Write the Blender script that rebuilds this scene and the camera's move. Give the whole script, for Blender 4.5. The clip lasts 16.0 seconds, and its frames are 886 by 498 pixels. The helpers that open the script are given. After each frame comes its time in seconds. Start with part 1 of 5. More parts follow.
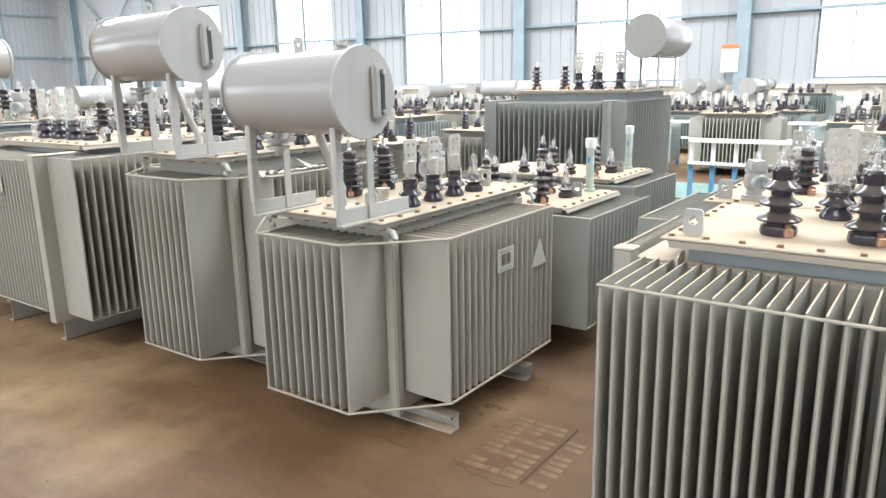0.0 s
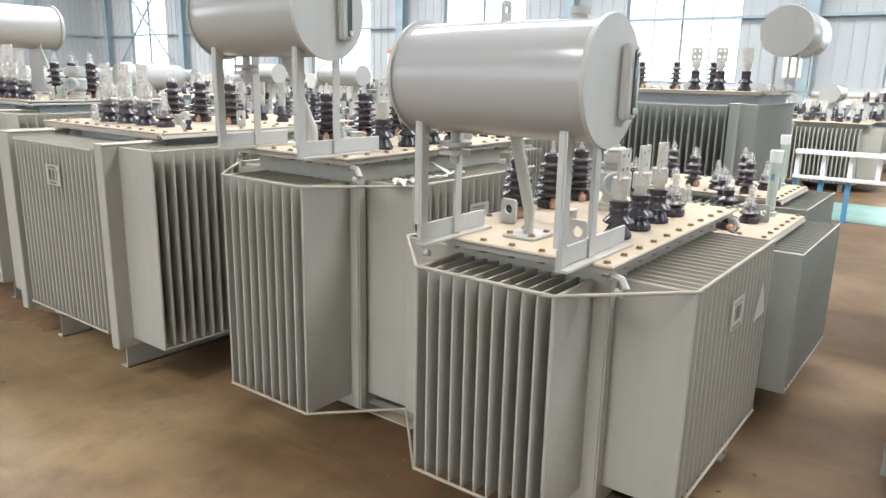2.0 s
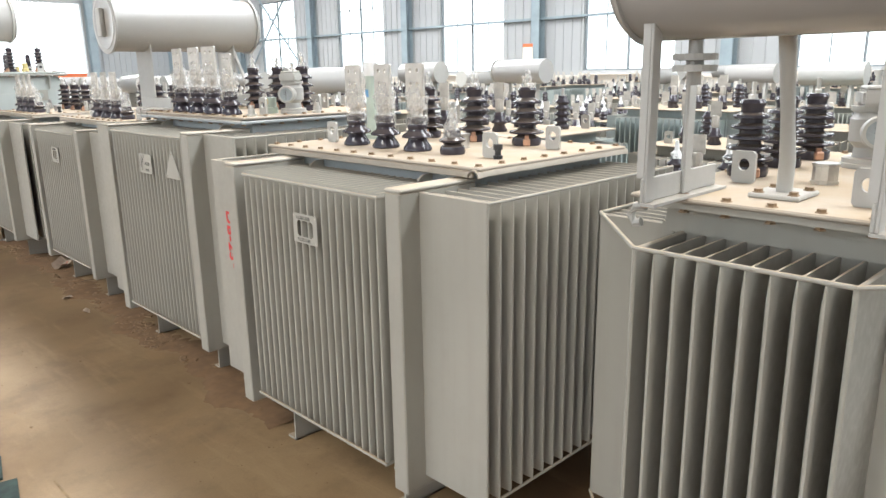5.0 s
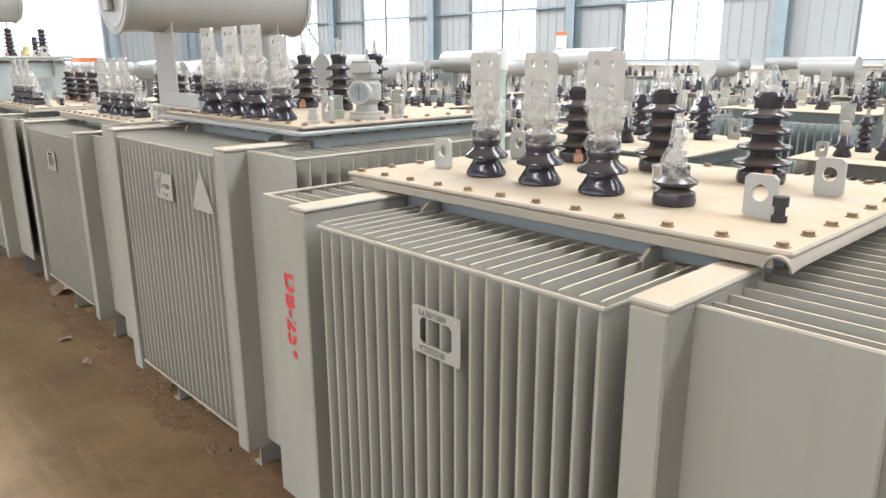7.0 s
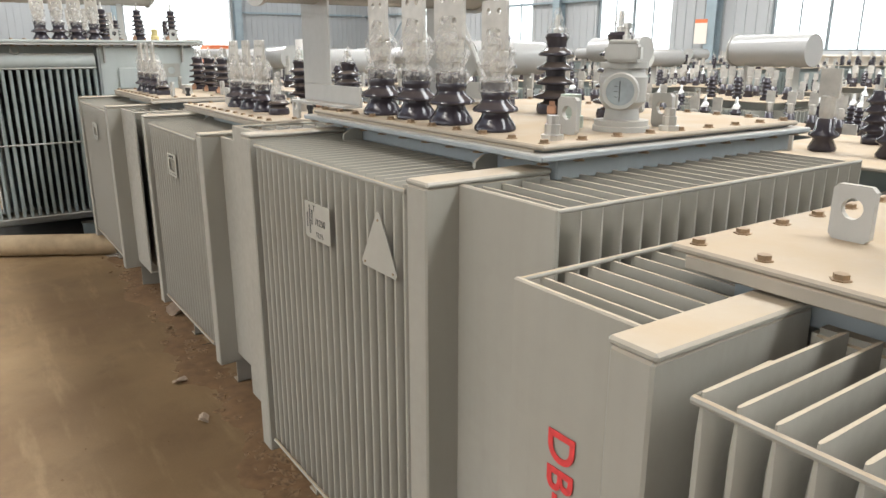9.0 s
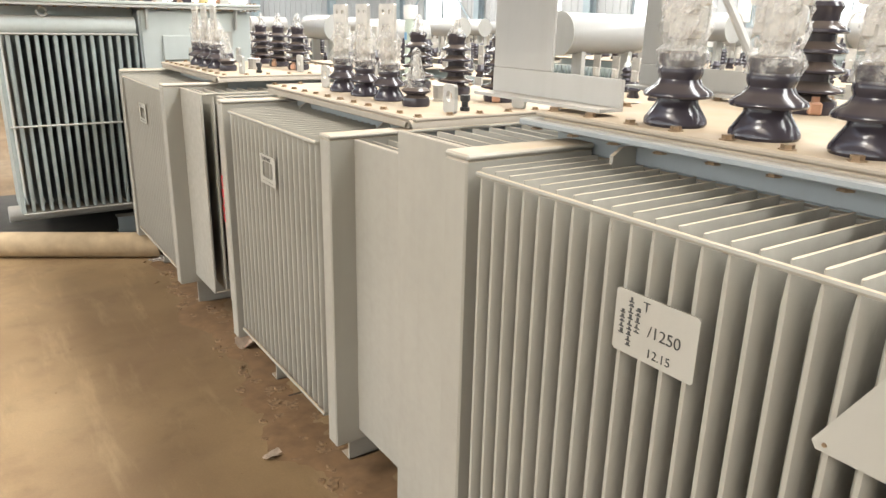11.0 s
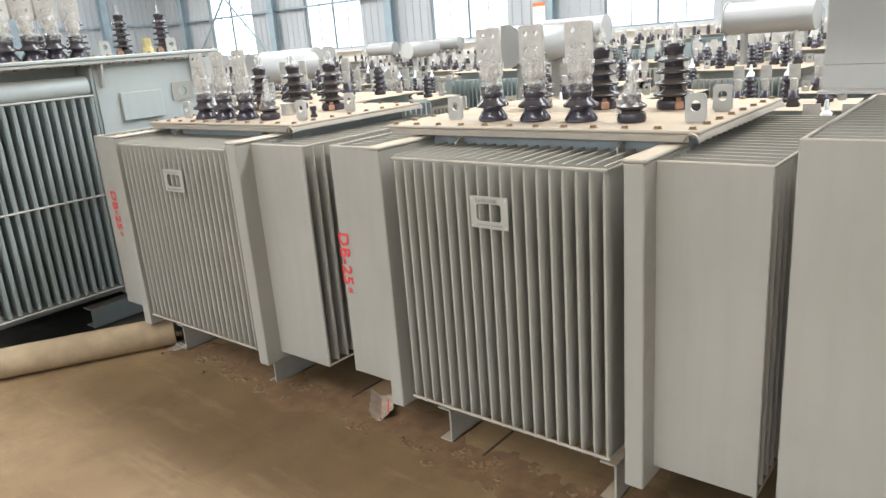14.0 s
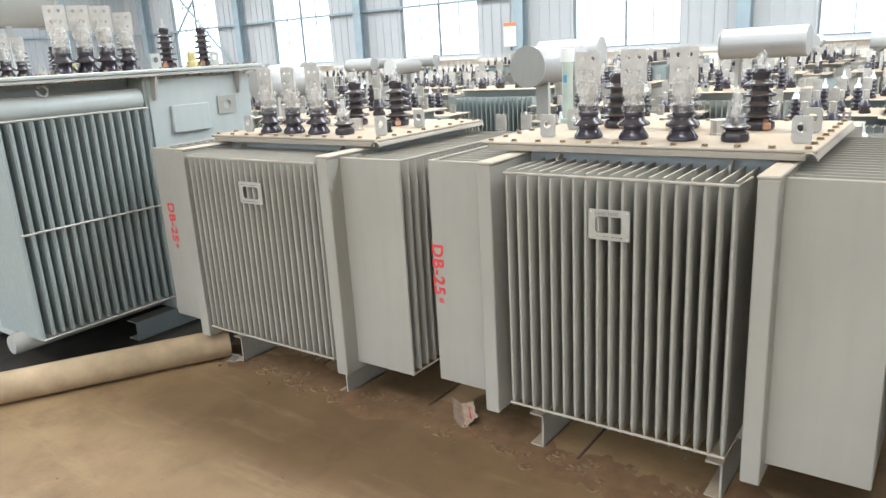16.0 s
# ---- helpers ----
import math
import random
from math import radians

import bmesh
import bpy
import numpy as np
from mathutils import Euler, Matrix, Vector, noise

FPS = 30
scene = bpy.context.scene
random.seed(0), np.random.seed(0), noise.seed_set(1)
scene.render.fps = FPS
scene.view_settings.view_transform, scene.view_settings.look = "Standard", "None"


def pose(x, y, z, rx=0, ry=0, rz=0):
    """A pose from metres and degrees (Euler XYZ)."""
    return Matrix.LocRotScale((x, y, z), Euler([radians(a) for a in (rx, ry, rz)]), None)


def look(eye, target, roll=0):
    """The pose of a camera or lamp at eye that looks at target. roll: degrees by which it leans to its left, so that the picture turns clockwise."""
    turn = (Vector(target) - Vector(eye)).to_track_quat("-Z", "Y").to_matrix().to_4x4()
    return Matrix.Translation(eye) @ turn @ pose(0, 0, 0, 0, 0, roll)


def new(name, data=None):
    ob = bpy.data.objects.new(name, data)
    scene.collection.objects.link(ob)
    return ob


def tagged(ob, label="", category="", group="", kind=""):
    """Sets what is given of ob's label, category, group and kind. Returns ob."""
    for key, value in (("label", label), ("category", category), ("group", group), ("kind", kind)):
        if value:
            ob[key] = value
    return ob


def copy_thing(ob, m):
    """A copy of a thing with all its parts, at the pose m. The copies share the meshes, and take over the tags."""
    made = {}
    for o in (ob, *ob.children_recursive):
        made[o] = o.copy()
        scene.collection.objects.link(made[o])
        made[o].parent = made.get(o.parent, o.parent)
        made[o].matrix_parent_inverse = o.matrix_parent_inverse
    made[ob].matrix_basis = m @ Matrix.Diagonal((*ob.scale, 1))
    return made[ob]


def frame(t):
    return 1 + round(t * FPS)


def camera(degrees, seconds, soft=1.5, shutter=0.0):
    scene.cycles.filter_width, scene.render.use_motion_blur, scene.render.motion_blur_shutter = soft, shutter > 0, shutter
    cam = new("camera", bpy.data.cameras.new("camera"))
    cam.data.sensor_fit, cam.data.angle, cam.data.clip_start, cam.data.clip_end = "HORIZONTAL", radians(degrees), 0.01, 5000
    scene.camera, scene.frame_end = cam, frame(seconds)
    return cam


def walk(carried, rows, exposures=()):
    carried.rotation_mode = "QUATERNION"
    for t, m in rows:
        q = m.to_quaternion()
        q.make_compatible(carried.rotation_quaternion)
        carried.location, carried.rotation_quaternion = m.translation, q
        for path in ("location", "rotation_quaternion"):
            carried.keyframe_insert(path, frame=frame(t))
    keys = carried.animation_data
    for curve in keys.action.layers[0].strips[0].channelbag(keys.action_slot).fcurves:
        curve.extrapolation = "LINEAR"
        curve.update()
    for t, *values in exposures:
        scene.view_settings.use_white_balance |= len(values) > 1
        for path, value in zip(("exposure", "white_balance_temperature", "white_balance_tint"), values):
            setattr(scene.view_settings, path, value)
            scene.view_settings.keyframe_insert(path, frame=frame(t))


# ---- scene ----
cam = camera(63.7, 16.0)
PATH = [
    (0, (0.098, 0.109, 1.547), (1.678, 1.247, 1.09), -1.1),
    (0.5, (0.144, 0.407, 1.534), (1.725, 1.541, 1.073), -0.5),
    (1, (0.165, 0.673, 1.537), (1.752, 1.797, 1.067), -0.6),
    (1.5, (0.283, 0.919, 1.522), (1.86, 2.055, 1.047), -0.8),
    (2, (0.371, 1.147, 1.52), (1.924, 2.315, 1.047), 1.2),
    (2.5, (0.416, 1.457, 1.525), (1.945, 2.659, 1.059), 1.3),
    (3, (0.466, 1.721, 1.515), (1.962, 2.961, 1.039), 0.7),
    (3.5, (0.572, 1.991, 1.526), (1.936, 3.373, 1.048), -0.7),
    (4, (0.618, 2.278, 1.516), (1.942, 3.698, 1.036), -1.0),
    (4.5, (0.64, 2.557, 1.539), (1.981, 3.961, 1.057), -1.3),
    (4.7, (0.659, 2.66, 1.518), (2.011, 4.053, 1.039), -1.0),
    (6.8, (1.095, 3.8, 1.518), (2.417, 5.206, 0.992), -0.5),
    (7, (1.137, 3.896, 1.532), (2.455, 5.309, 1.017), -0.3),
    (7.5, (1.221, 4.164, 1.509), (2.524, 5.586, 0.979), -0.0),
    (8, (1.239, 4.45, 1.526), (2.53, 5.884, 0.999), 0.0),
    (8.5, (1.314, 4.659, 1.508), (2.506, 6.172, 0.968), -0.6),
    (9, (1.438, 4.9, 1.509), (2.526, 6.488, 0.968), -0.0),
    (9.5, (1.482, 5.163, 1.486), (2.56, 6.748, 0.916), 1.5),
    (10, (1.506, 5.463, 1.489), (2.573, 7.032, 0.856), 1.9),
    (10.2, (1.512, 5.575, 1.489), (2.556, 7.157, 0.85), 1.6),
    (12.3, (1.015, 6.533, 1.51), (2.316, 7.952, 0.968), -4.2),
    (12.5, (0.954, 6.615, 1.511), (2.305, 7.982, 0.958), -5.4),
    (13, (0.786, 6.759, 1.517), (2.17, 8.087, 0.953), -4.9),
    (13.5, (0.574, 6.877, 1.532), (2.039, 8.113, 0.959), -4.5),
    (14, (0.489, 7.043, 1.526), (1.957, 8.278, 0.961), -4.5),
    (14.5, (0.446, 7.249, 1.552), (1.921, 8.479, 0.994), -4.4),
    (15, (0.322, 7.423, 1.564), (1.83, 8.615, 1.011), -3.7),
    (15.5, (0.199, 7.487, 1.573), (1.744, 8.63, 1.022), -3.4),
    (16, (0.073, 7.419, 1.573), (1.628, 8.56, 1.043), -3.3),
]
EXPOSURE = [(0, 0.72, 5950, 7), (1.0, 0.71, 5965, 7), (1.5, 0.95, 5970, 7), (2, 0.57, 5980, 7), (3, 0.68, 6020, 7), (3.5, 0.52, 6120, 8), (4.0, 0.61, 6080, 8), (4.5, 0.57, 6150, 8), (7, 0.43, 6080, 8), (7.5, 0.47, 6120, 8), (8, 0.43, 6150, 8), (8.5, 0.52, 6280, 8), (9.0, 0.19, 6350, 8), (9.5, 0.82, 6450, 8), (10, 0.88, 6560, 8), (12.5, 0.69, 6600, 8), (13, 0.77, 6450, 8), (13.5, 0.65, 6220, 8), (14.5, 0.38, 5960, 6), (15, 0.4, 5900, 6), (15.5, 0.52, 5880, 6), (16, 0.54, 5920, 6)]
walk(cam, [(t, look(eye, aim, roll)) for t, eye, aim, roll in PATH], EXPOSURE)

# ---- world, lamps ----
world = bpy.data.worlds.new("daylight")
scene.world = world
world.use_nodes = True
wn = world.node_tree
sky = wn.nodes.new("ShaderNodeTexSky")
sky.sky_type, sky.sun_disc = "NISHITA", False
sky.sun_elevation, sky.sun_rotation = radians(48), radians(250)
sky.air_density, sky.dust_density = 1.0, 3.0
wn.links.new(sky.outputs[0], wn.nodes["Background"].inputs[0])
wn.nodes["Background"].inputs[1].default_value = 0.15
sun_data = bpy.data.lights.new("sun", "SUN")
sun_data.energy, sun_data.angle, sun_data.color = 1.0, radians(16), (1, 0.96, 0.9)
sun = new("sun", sun_data)
sun.matrix_world = look((-30, 10, 40), (0, 10, 0))


def area(name, size_x, size_y, m, watts, color=(1, 0.99, 0.985)):
    d = bpy.data.lights.new(name, "AREA")
    d.shape, d.size, d.size_y, d.energy, d.color = "RECTANGLE", size_x, size_y, watts, color
    ob = new(name, d)
    ob.matrix_world = m
    return ob


ROOF = 8.6
for name, x, w, y, long, watts in (("skylight_aisle", -4.5, 3.0, 18.5, 47, 170), ("skylight_hall", 6.5, 2.4, 14, 56, 5200), ("skylight_wall", 17.0, 3.0, 14, 56, 2300)):
    area(name, w - 0.1, long, pose(x, y, ROOF + 0.05), watts)
area("skylight_windows", 46, 4.2, look((-8.9, 14, 4.2), (0, 14, 2.0)), 640)


# ---- materials ----
def material(name):
    m = bpy.data.materials.new(name)
    m.use_nodes = True
    nt = m.node_tree
    return m, nt, nt.nodes["Principled BSDF"]


def noise_tex(nt, scale, detail=4, coord="Object", rough=0.55):
    tc = nt.nodes.new("ShaderNodeTexCoord")
    n = nt.nodes.new("ShaderNodeTexNoise")
    n.inputs["Scale"].default_value, n.inputs["Detail"].default_value, n.inputs["Roughness"].default_value = scale, detail, rough
    nt.links.new(tc.outputs[coord], n.inputs["Vector"])
    return n


def ramp(nt, src, stops):
    r = nt.nodes.new("ShaderNodeValToRGB")
    while len(r.color_ramp.elements) < len(stops):
        r.color_ramp.elements.new(0.5)
    for e, (p, c) in zip(r.color_ramp.elements, stops):
        e.position, e.color = p, (*c, 1)
    nt.links.new(src, r.inputs[0])
    return r


def mix(nt, fac, a, b, kind="MIX"):
    m = nt.nodes.new("ShaderNodeMix")
    m.data_type, m.blend_type = "RGBA", kind
    for sock, v in ((m.inputs[0], fac), (m.inputs[6], a), (m.inputs[7], b)):
        if isinstance(v, (int, float)):
            sock.default_value = v
        elif isinstance(v, tuple):
            sock.default_value = (*v, 1)
        else:
            nt.links.new(v, sock)
    return m.outputs[2]


def bump(nt, bsdf, height, strength, distance=0.01):
    b = nt.nodes.new("ShaderNodeBump")
    b.inputs["Strength"].default_value, b.inputs["Distance"].default_value = strength, distance
    nt.links.new(height, b.inputs["Height"])
    nt.links.new(b.outputs[0], bsdf.inputs["Normal"])


def scale_rgb(c, f):
    return tuple(v * f for v in c)


DUST = (0.40, 0.305, 0.2)


def paint(name, color, rough=0.42, dust=0.75, metal=0.0, grain=0.08, worn=0.35, streaks=0.2, relief=0.12, uneven=1.0):
    """Sprayed paint with uneven gloss and workshop dust lying on what faces up."""
    m, nt, b = material(name)
    big = noise_tex(nt, 1.7, 5)
    fine = noise_tex(nt, 38, 3)
    col = ramp(nt, big.outputs[0], ((0.3, scale_rgb(color, 1 - grain)), (0.7, scale_rgb(color, 1 + grain)))).outputs[0]
    streak = noise_tex(nt, 1.0, 5)
    mp = nt.nodes.new("ShaderNodeMapping")
    mp.inputs["Scale"].default_value = (24, 24, 1.6)
    nt.links.new(nt.nodes.new("ShaderNodeTexCoord").outputs["Object"], mp.inputs["Vector"])
    nt.links.new(mp.outputs[0], streak.inputs["Vector"])
    col = mix(nt, streaks, col, ramp(nt, streak.outputs[0], ((0.32, (0.84, 0.82, 0.78)), (0.5, (1, 1, 1)), (0.72, (1.07, 1.07, 1.06)))).outputs[0], "MULTIPLY")
    scuff = ramp(nt, noise_tex(nt, 9, 9, rough=0.75).outputs[0], ((0.70, (0, 0, 0)), (0.76, (worn,) * 3)))
    col = mix(nt, scuff.outputs[0], col, scale_rgb(color, 1.35))
    geo = nt.nodes.new("ShaderNodeNewGeometry")
    sep = nt.nodes.new("ShaderNodeSeparateXYZ")
    nt.links.new(geo.outputs["Normal"], sep.inputs[0])
    up = ramp(nt, sep.outputs[2], ((0.55, (0, 0, 0)), (0.9, (1, 1, 1))))
    patch = ramp(nt, noise_tex(nt, 6, 6).outputs[0], ((0.3, (dust * 0.6,) * 3), (0.65, (dust,) * 3)))
    fac = nt.nodes.new("ShaderNodeMath")
    fac.operation = "MULTIPLY"
    nt.links.new(up.outputs[0], fac.inputs[0])
    nt.links.new(patch.outputs[0], fac.inputs[1])
    nt.links.new(mix(nt, fac.outputs[0], col, DUST), b.inputs["Base Color"])
    r = ramp(nt, fine.outputs[0], ((0.3, (rough - 0.08 * uneven,) * 3), (0.7, (rough + 0.12 * uneven,) * 3)))
    rr = nt.nodes.new("ShaderNodeMath")
    rr.operation = "MAXIMUM"
    nt.links.new(r.outputs[0], rr.inputs[0])
    nt.links.new(fac.outputs[0], rr.inputs[1])
    nt.links.new(rr.outputs[0], b.inputs["Roughness"])
    b.inputs["Metallic"].default_value = metal
    bump(nt, b, fine.outputs[0], relief, 0.004)
    return m


def plain(name, color, rough=0.5, metal=0.0, vary=0.15, scale=20.0, strength=0.1):
    m, nt, b = material(name)
    n = noise_tex(nt, scale, 5)
    nt.links.new(ramp(nt, n.outputs[0], ((0.3, scale_rgb(color, 1 - vary)), (0.7, scale_rgb(color, 1 + vary)))).outputs[0], b.inputs["Base Color"])
    b.inputs["Roughness"].default_value, b.inputs["Metallic"].default_value = rough, metal
    bump(nt, b, n.outputs[0], strength, 0.004)
    return m


GREY = paint("warm_grey_paint", (0.332, 0.316, 0.27), dust=0.9)
GREY_B = paint("cool_grey_paint", (0.30, 0.306, 0.272))
GREEN = paint("green_grey_paint", (0.30, 0.338, 0.322))
PALE = paint("pale_grey_paint", (0.42, 0.41, 0.378), rough=0.38, dust=0.4, worn=0.1)
TAG = paint("tag_plate_paint", (0.375, 0.36, 0.312), rough=0.4, dust=0.3, worn=0.15)
# grey body paint with the blue cast of shade put into its colour
NECK = paint("shade_tinted_grey_paint", (0.3, 0.325, 0.33), dust=0.5)
COVER = paint("dusty_cover_paint", (0.34, 0.297, 0.24), rough=0.6, dust=0.95)
PORCELAIN = paint("brown_glazed_porcelain", (0.042, 0.036, 0.045), rough=0.15, dust=0.3, grain=0.25, worn=0.0, streaks=0.05, relief=0.02, uneven=0.5)
PALE_GREEN = paint("pale_green_grey_paint", (0.45, 0.48, 0.455), rough=0.38, dust=0.5, worn=0.1)
DRUM_DUSTY = paint("dusty_drum_paint", (0.40, 0.385, 0.355), rough=0.24, dust=0.6, grain=0.03, worn=0.0, streaks=0.05, relief=0.01, uneven=0.3)
DRUM = paint("satin_drum_paint", (0.37, 0.36, 0.34), rough=0.16, dust=0.02, grain=0.012, worn=0.0, streaks=0.0, relief=0.004, uneven=0.15)
BOLT = plain("rusty_brass_bolt", (0.3, 0.21, 0.13), 0.5, 0.6, 0.35)
ZINC = plain("zinc_plated_steel", (0.62, 0.6, 0.56), 0.34, 0.9, 0.12)
COPPER = plain("copper_clamp", (0.46, 0.27, 0.18), 0.5, 0.6, 0.3)
ALU = plain("tinned_terminal", (0.52, 0.49, 0.44), 0.45, 0.35, 0.14)
RED = plain("red_stencil_paint", (0.62, 0.05, 0.05), 0.6, 0, 0.2, 60)
INK = plain("black_marker", (0.05, 0.05, 0.05), 0.6)
DARK = plain("dark_rubber", (0.03, 0.03, 0.03), 0.6)
WHITE = plain("white_paint", (0.8, 0.8, 0.78), 0.5, 0, 0.05, 3)
STEEL_BLUE = plain("blue_column_paint", (0.29, 0.355, 0.385), 0.5, 0, 0.12, 2)
BAR = plain("grey_window_steel", (0.2, 0.225, 0.235), 0.5, 0, 0.12, 4)
RAIL_BLUE = plain("blue_rail_paint", (0.12, 0.3, 0.5), 0.45, 0, 0.1, 6)
BLUE_ROOF = plain("roof_sheet", (0.5, 0.53, 0.55), 0.5, 0, 0.08, 1.5)
PAPER = plain("crumpled_paper", (0.42, 0.33, 0.25), 0.9, 0, 0.2, 30, 0.4)
CLAY = plain("dry_clay", (0.18, 0.11, 0.054), 0.95, 0, 0.45, 40, 0.6)
EARTH = plain("swept_red_brown_dirt", (0.17, 0.098, 0.045), 0.95, 0, 0.22, 16, 0.5)
YELLOW = plain("yellow_tag", (0.55, 0.46, 0.2), 0.5)
GREENTAPE = plain("pale_green_tube_paint", (0.45, 0.52, 0.45), 0.45, 0, 0.1, 12)
TARP = plain("orange_tarpaulin", (0.7, 0.2, 0.08), 0.7)
DIAL = plain("dial_face_grey", (0.3, 0.33, 0.335), 0.12, 0, 0.15, 30)
GAUGE = plain("dial_glass_dark", (0.06, 0.075, 0.075), 0.1)
PIPE = plain("dusty_cardboard_tube", (0.37, 0.275, 0.165), 0.85, 0, 0.2, 9, 0.25)

WRAP, nt, b = material("clear_plastic_wrap")
b.inputs["Base Color"].default_value = (0.82, 0.79, 0.74, 1)
b.inputs["Roughness"].default_value = 0.3
tr = nt.nodes.new("ShaderNodeBsdfTransparent")
ms = nt.nodes.new("ShaderNodeMixShader")
wr = noise_tex(nt, 42, 5, rough=0.7)
nt.links.new(ramp(nt, wr.outputs[0], ((0.36, (0.04,) * 3), (0.7, (0.5,) * 3))).outputs[0], ms.inputs[0])
nt.links.new(tr.outputs[0], ms.inputs[1])
nt.links.new(b.outputs[0], ms.inputs[2])
nt.links.new(ms.outputs[0], nt.nodes["Material Output"].inputs[0])
bump(nt, b, wr.outputs[0], 0.6, 0.012)

FILM = plain("cloudy_plastic_film", (0.47, 0.45, 0.38), 0.35, 0, 0.25, 60, 0.6)

GLASS, nt, b = material("window_glass")
b.inputs["Roughness"].default_value, b.inputs["Transmission Weight"].default_value = 0.0, 1.0
b.inputs["IOR"].default_value = 1.03
b.inputs["Base Color"].default_value = (0.95, 0.97, 0.97, 1)

HAZE, nt, b = material("bright_overcast_distance")
em = nt.nodes.new("ShaderNodeEmission")
em.inputs[0].default_value, em.inputs[1].default_value = (0.96, 0.99, 1.0, 1), 2.2
nt.links.new(em.outputs[0], nt.nodes["Material Output"].inputs[0])

FLOOR, nt, b = material("dusty_brown_concrete")
n1, n2, n3 = noise_tex(nt, 0.8, 4, rough=0.5), noise_tex(nt, 4, 8, rough=0.65), noise_tex(nt, 120, 5, rough=0.75)
base = ramp(nt, n1.outputs[0], ((0.28, (0.15, 0.091, 0.04)), (0.5, (0.215, 0.138, 0.064)), (0.72, (0.32, 0.22, 0.114)))).outputs[0]
spots = ramp(nt, n2.outputs[0], ((0.28, (0.66, 0.62, 0.58)), (0.45, (1,) * 3), (0.75, (1.12, 1.11, 1.09)))).outputs[0]
base = mix(nt, 0.6, base, spots, "MULTIPLY")
base = mix(nt, 0.25, base, ramp(nt, n3.outputs[0], ((0.3, (0.6,) * 3), (0.7, (1.25,) * 3))).outputs[0], "MULTIPLY")
# trodden damp-looking blotches, then scuffed pale streaks
blot = noise_tex(nt, 1.9, 9, rough=0.72)
base = mix(nt, ramp(nt, blot.outputs[0], ((0.5, (0, 0, 0)), (0.66, (0.6,) * 3))).outputs[0], base, (0.14, 0.08, 0.038))
wipe = noise_tex(nt, 1.0, 7, rough=0.7)
wmap = nt.nodes.new("ShaderNodeMapping")
wmap.inputs["Scale"].default_value, wmap.inputs["Rotation"].default_value = (7.0, 1.1, 1.0), (0, 0, 0.5)
nt.links.new(nt.nodes.new("ShaderNodeTexCoord").outputs["Object"], wmap.inputs["Vector"])
nt.links.new(wmap.outputs[0], wipe.inputs["Vector"])
base = mix(nt, ramp(nt, wipe.outputs[0], ((0.54, (0, 0, 0)), (0.72, (0.34,) * 3))).outputs[0], base, (0.38, 0.272, 0.145))
# redder, darker colour towards the near end of the floor
fsep = nt.nodes.new("ShaderNodeSeparateXYZ")
nt.links.new(nt.nodes.new("ShaderNodeTexCoord").outputs["Object"], fsep.inputs[0])
fend = nt.nodes.new("ShaderNodeMath")
fend.operation = "MULTIPLY_ADD"
fend.inputs[1].default_value = 0.1
nt.links.new(fsep.outputs[1], fend.inputs[0])
nt.links.new(n1.outputs[0], fend.inputs[2])
base = mix(nt, ramp(nt, fend.outputs[0], ((0.78, (1, 1, 1)), (1.25, (0, 0, 0)))).outputs[0], base, mix(nt, 1.0, base, (0.58, 0.5, 0.42), "MULTIPLY"))
# fine scratches and hairline cracks
vor = nt.nodes.new("ShaderNodeTexVoronoi")
vor.feature = "DISTANCE_TO_EDGE"
vor.inputs["Scale"].default_value = 0.9
warp = nt.nodes.new("ShaderNodeVectorMath")
warp.operation = "MULTIPLY_ADD"
warp.inputs[1].default_value = (0.35, 0.35, 0.35)
nt.links.new(n2.outputs[1], warp.inputs[0])
nt.links.new(nt.nodes.new("ShaderNodeTexCoord").outputs["Object"], warp.inputs[2])
nt.links.new(warp.outputs[0], vor.inputs["Vector"])
hair = ramp(nt, vor.outputs["Distance"], ((0.0, (0.72, 0.7, 0.68)), (0.006, (1, 1, 1)))).outputs[0]
base = mix(nt, ramp(nt, n1.outputs[0], ((0.45, (0, 0, 0)), (0.62, (0.55,) * 3))).outputs[0], base, hair, "MULTIPLY")
nt.links.new(base, b.inputs["Base Color"])
nt.links.new(ramp(nt, n1.outputs[0], ((0.3, (0.78,) * 3), (0.7, (0.58,) * 3))).outputs[0], b.inputs["Roughness"])
bump(nt, b, n2.outputs[0], 0.22, 0.012)
GREEN_FLOOR = plain("green_floor_paint", (0.2, 0.32, 0.27), 0.3, 0, 0.2, 3)
# rib concrete, its colour lifted to stand for glints, and smoother
RIB_GLINT = plain("glint_pale_concrete", (0.165, 0.098, 0.047), 0.45, 0, 0.35, 14, 0.3)

SHEET, nt, b = material("pale_ribbed_steel_sheet")
tcn = nt.nodes.new("ShaderNodeTexNoise")
tcn.inputs["Scale"].default_value = 0.8
nt.links.new(ramp(nt, tcn.outputs[0], ((0.3, (0.38, 0.395, 0.4)), (0.7, (0.47, 0.48, 0.48)))).outputs[0], b.inputs["Base Color"])
b.inputs["Roughness"].default_value = 0.5
PLASTER = plain("cream_plaster", (0.78, 0.72, 0.63), 0.8, 0, 0.06, 2)


# ---- mesh helpers ----
def box(bm, x0, x1, y0, y1, z0, z1, bevel=0.0):
    vs = [bm.verts.new((x, y, z)) for x in (x0, x1) for y in (y0, y1) for z in (z0, z1)]
    fs = [bm.faces.new([vs[i] for i in q]) for q in ((0, 1, 3, 2), (4, 6, 7, 5), (0, 4, 5, 1), (2, 3, 7, 6), (0, 2, 6, 4), (1, 5, 7, 3))]
    if bevel:
        es = list({e for f in fs for e in f.edges})
        bmesh.ops.bevel(bm, geom=es, offset=bevel, segments=1 if bevel < 0.006 else 2, affect="EDGES")


def boxes(*items):
    bm = bmesh.new()
    for it in items:
        box(bm, *it)
    return bm


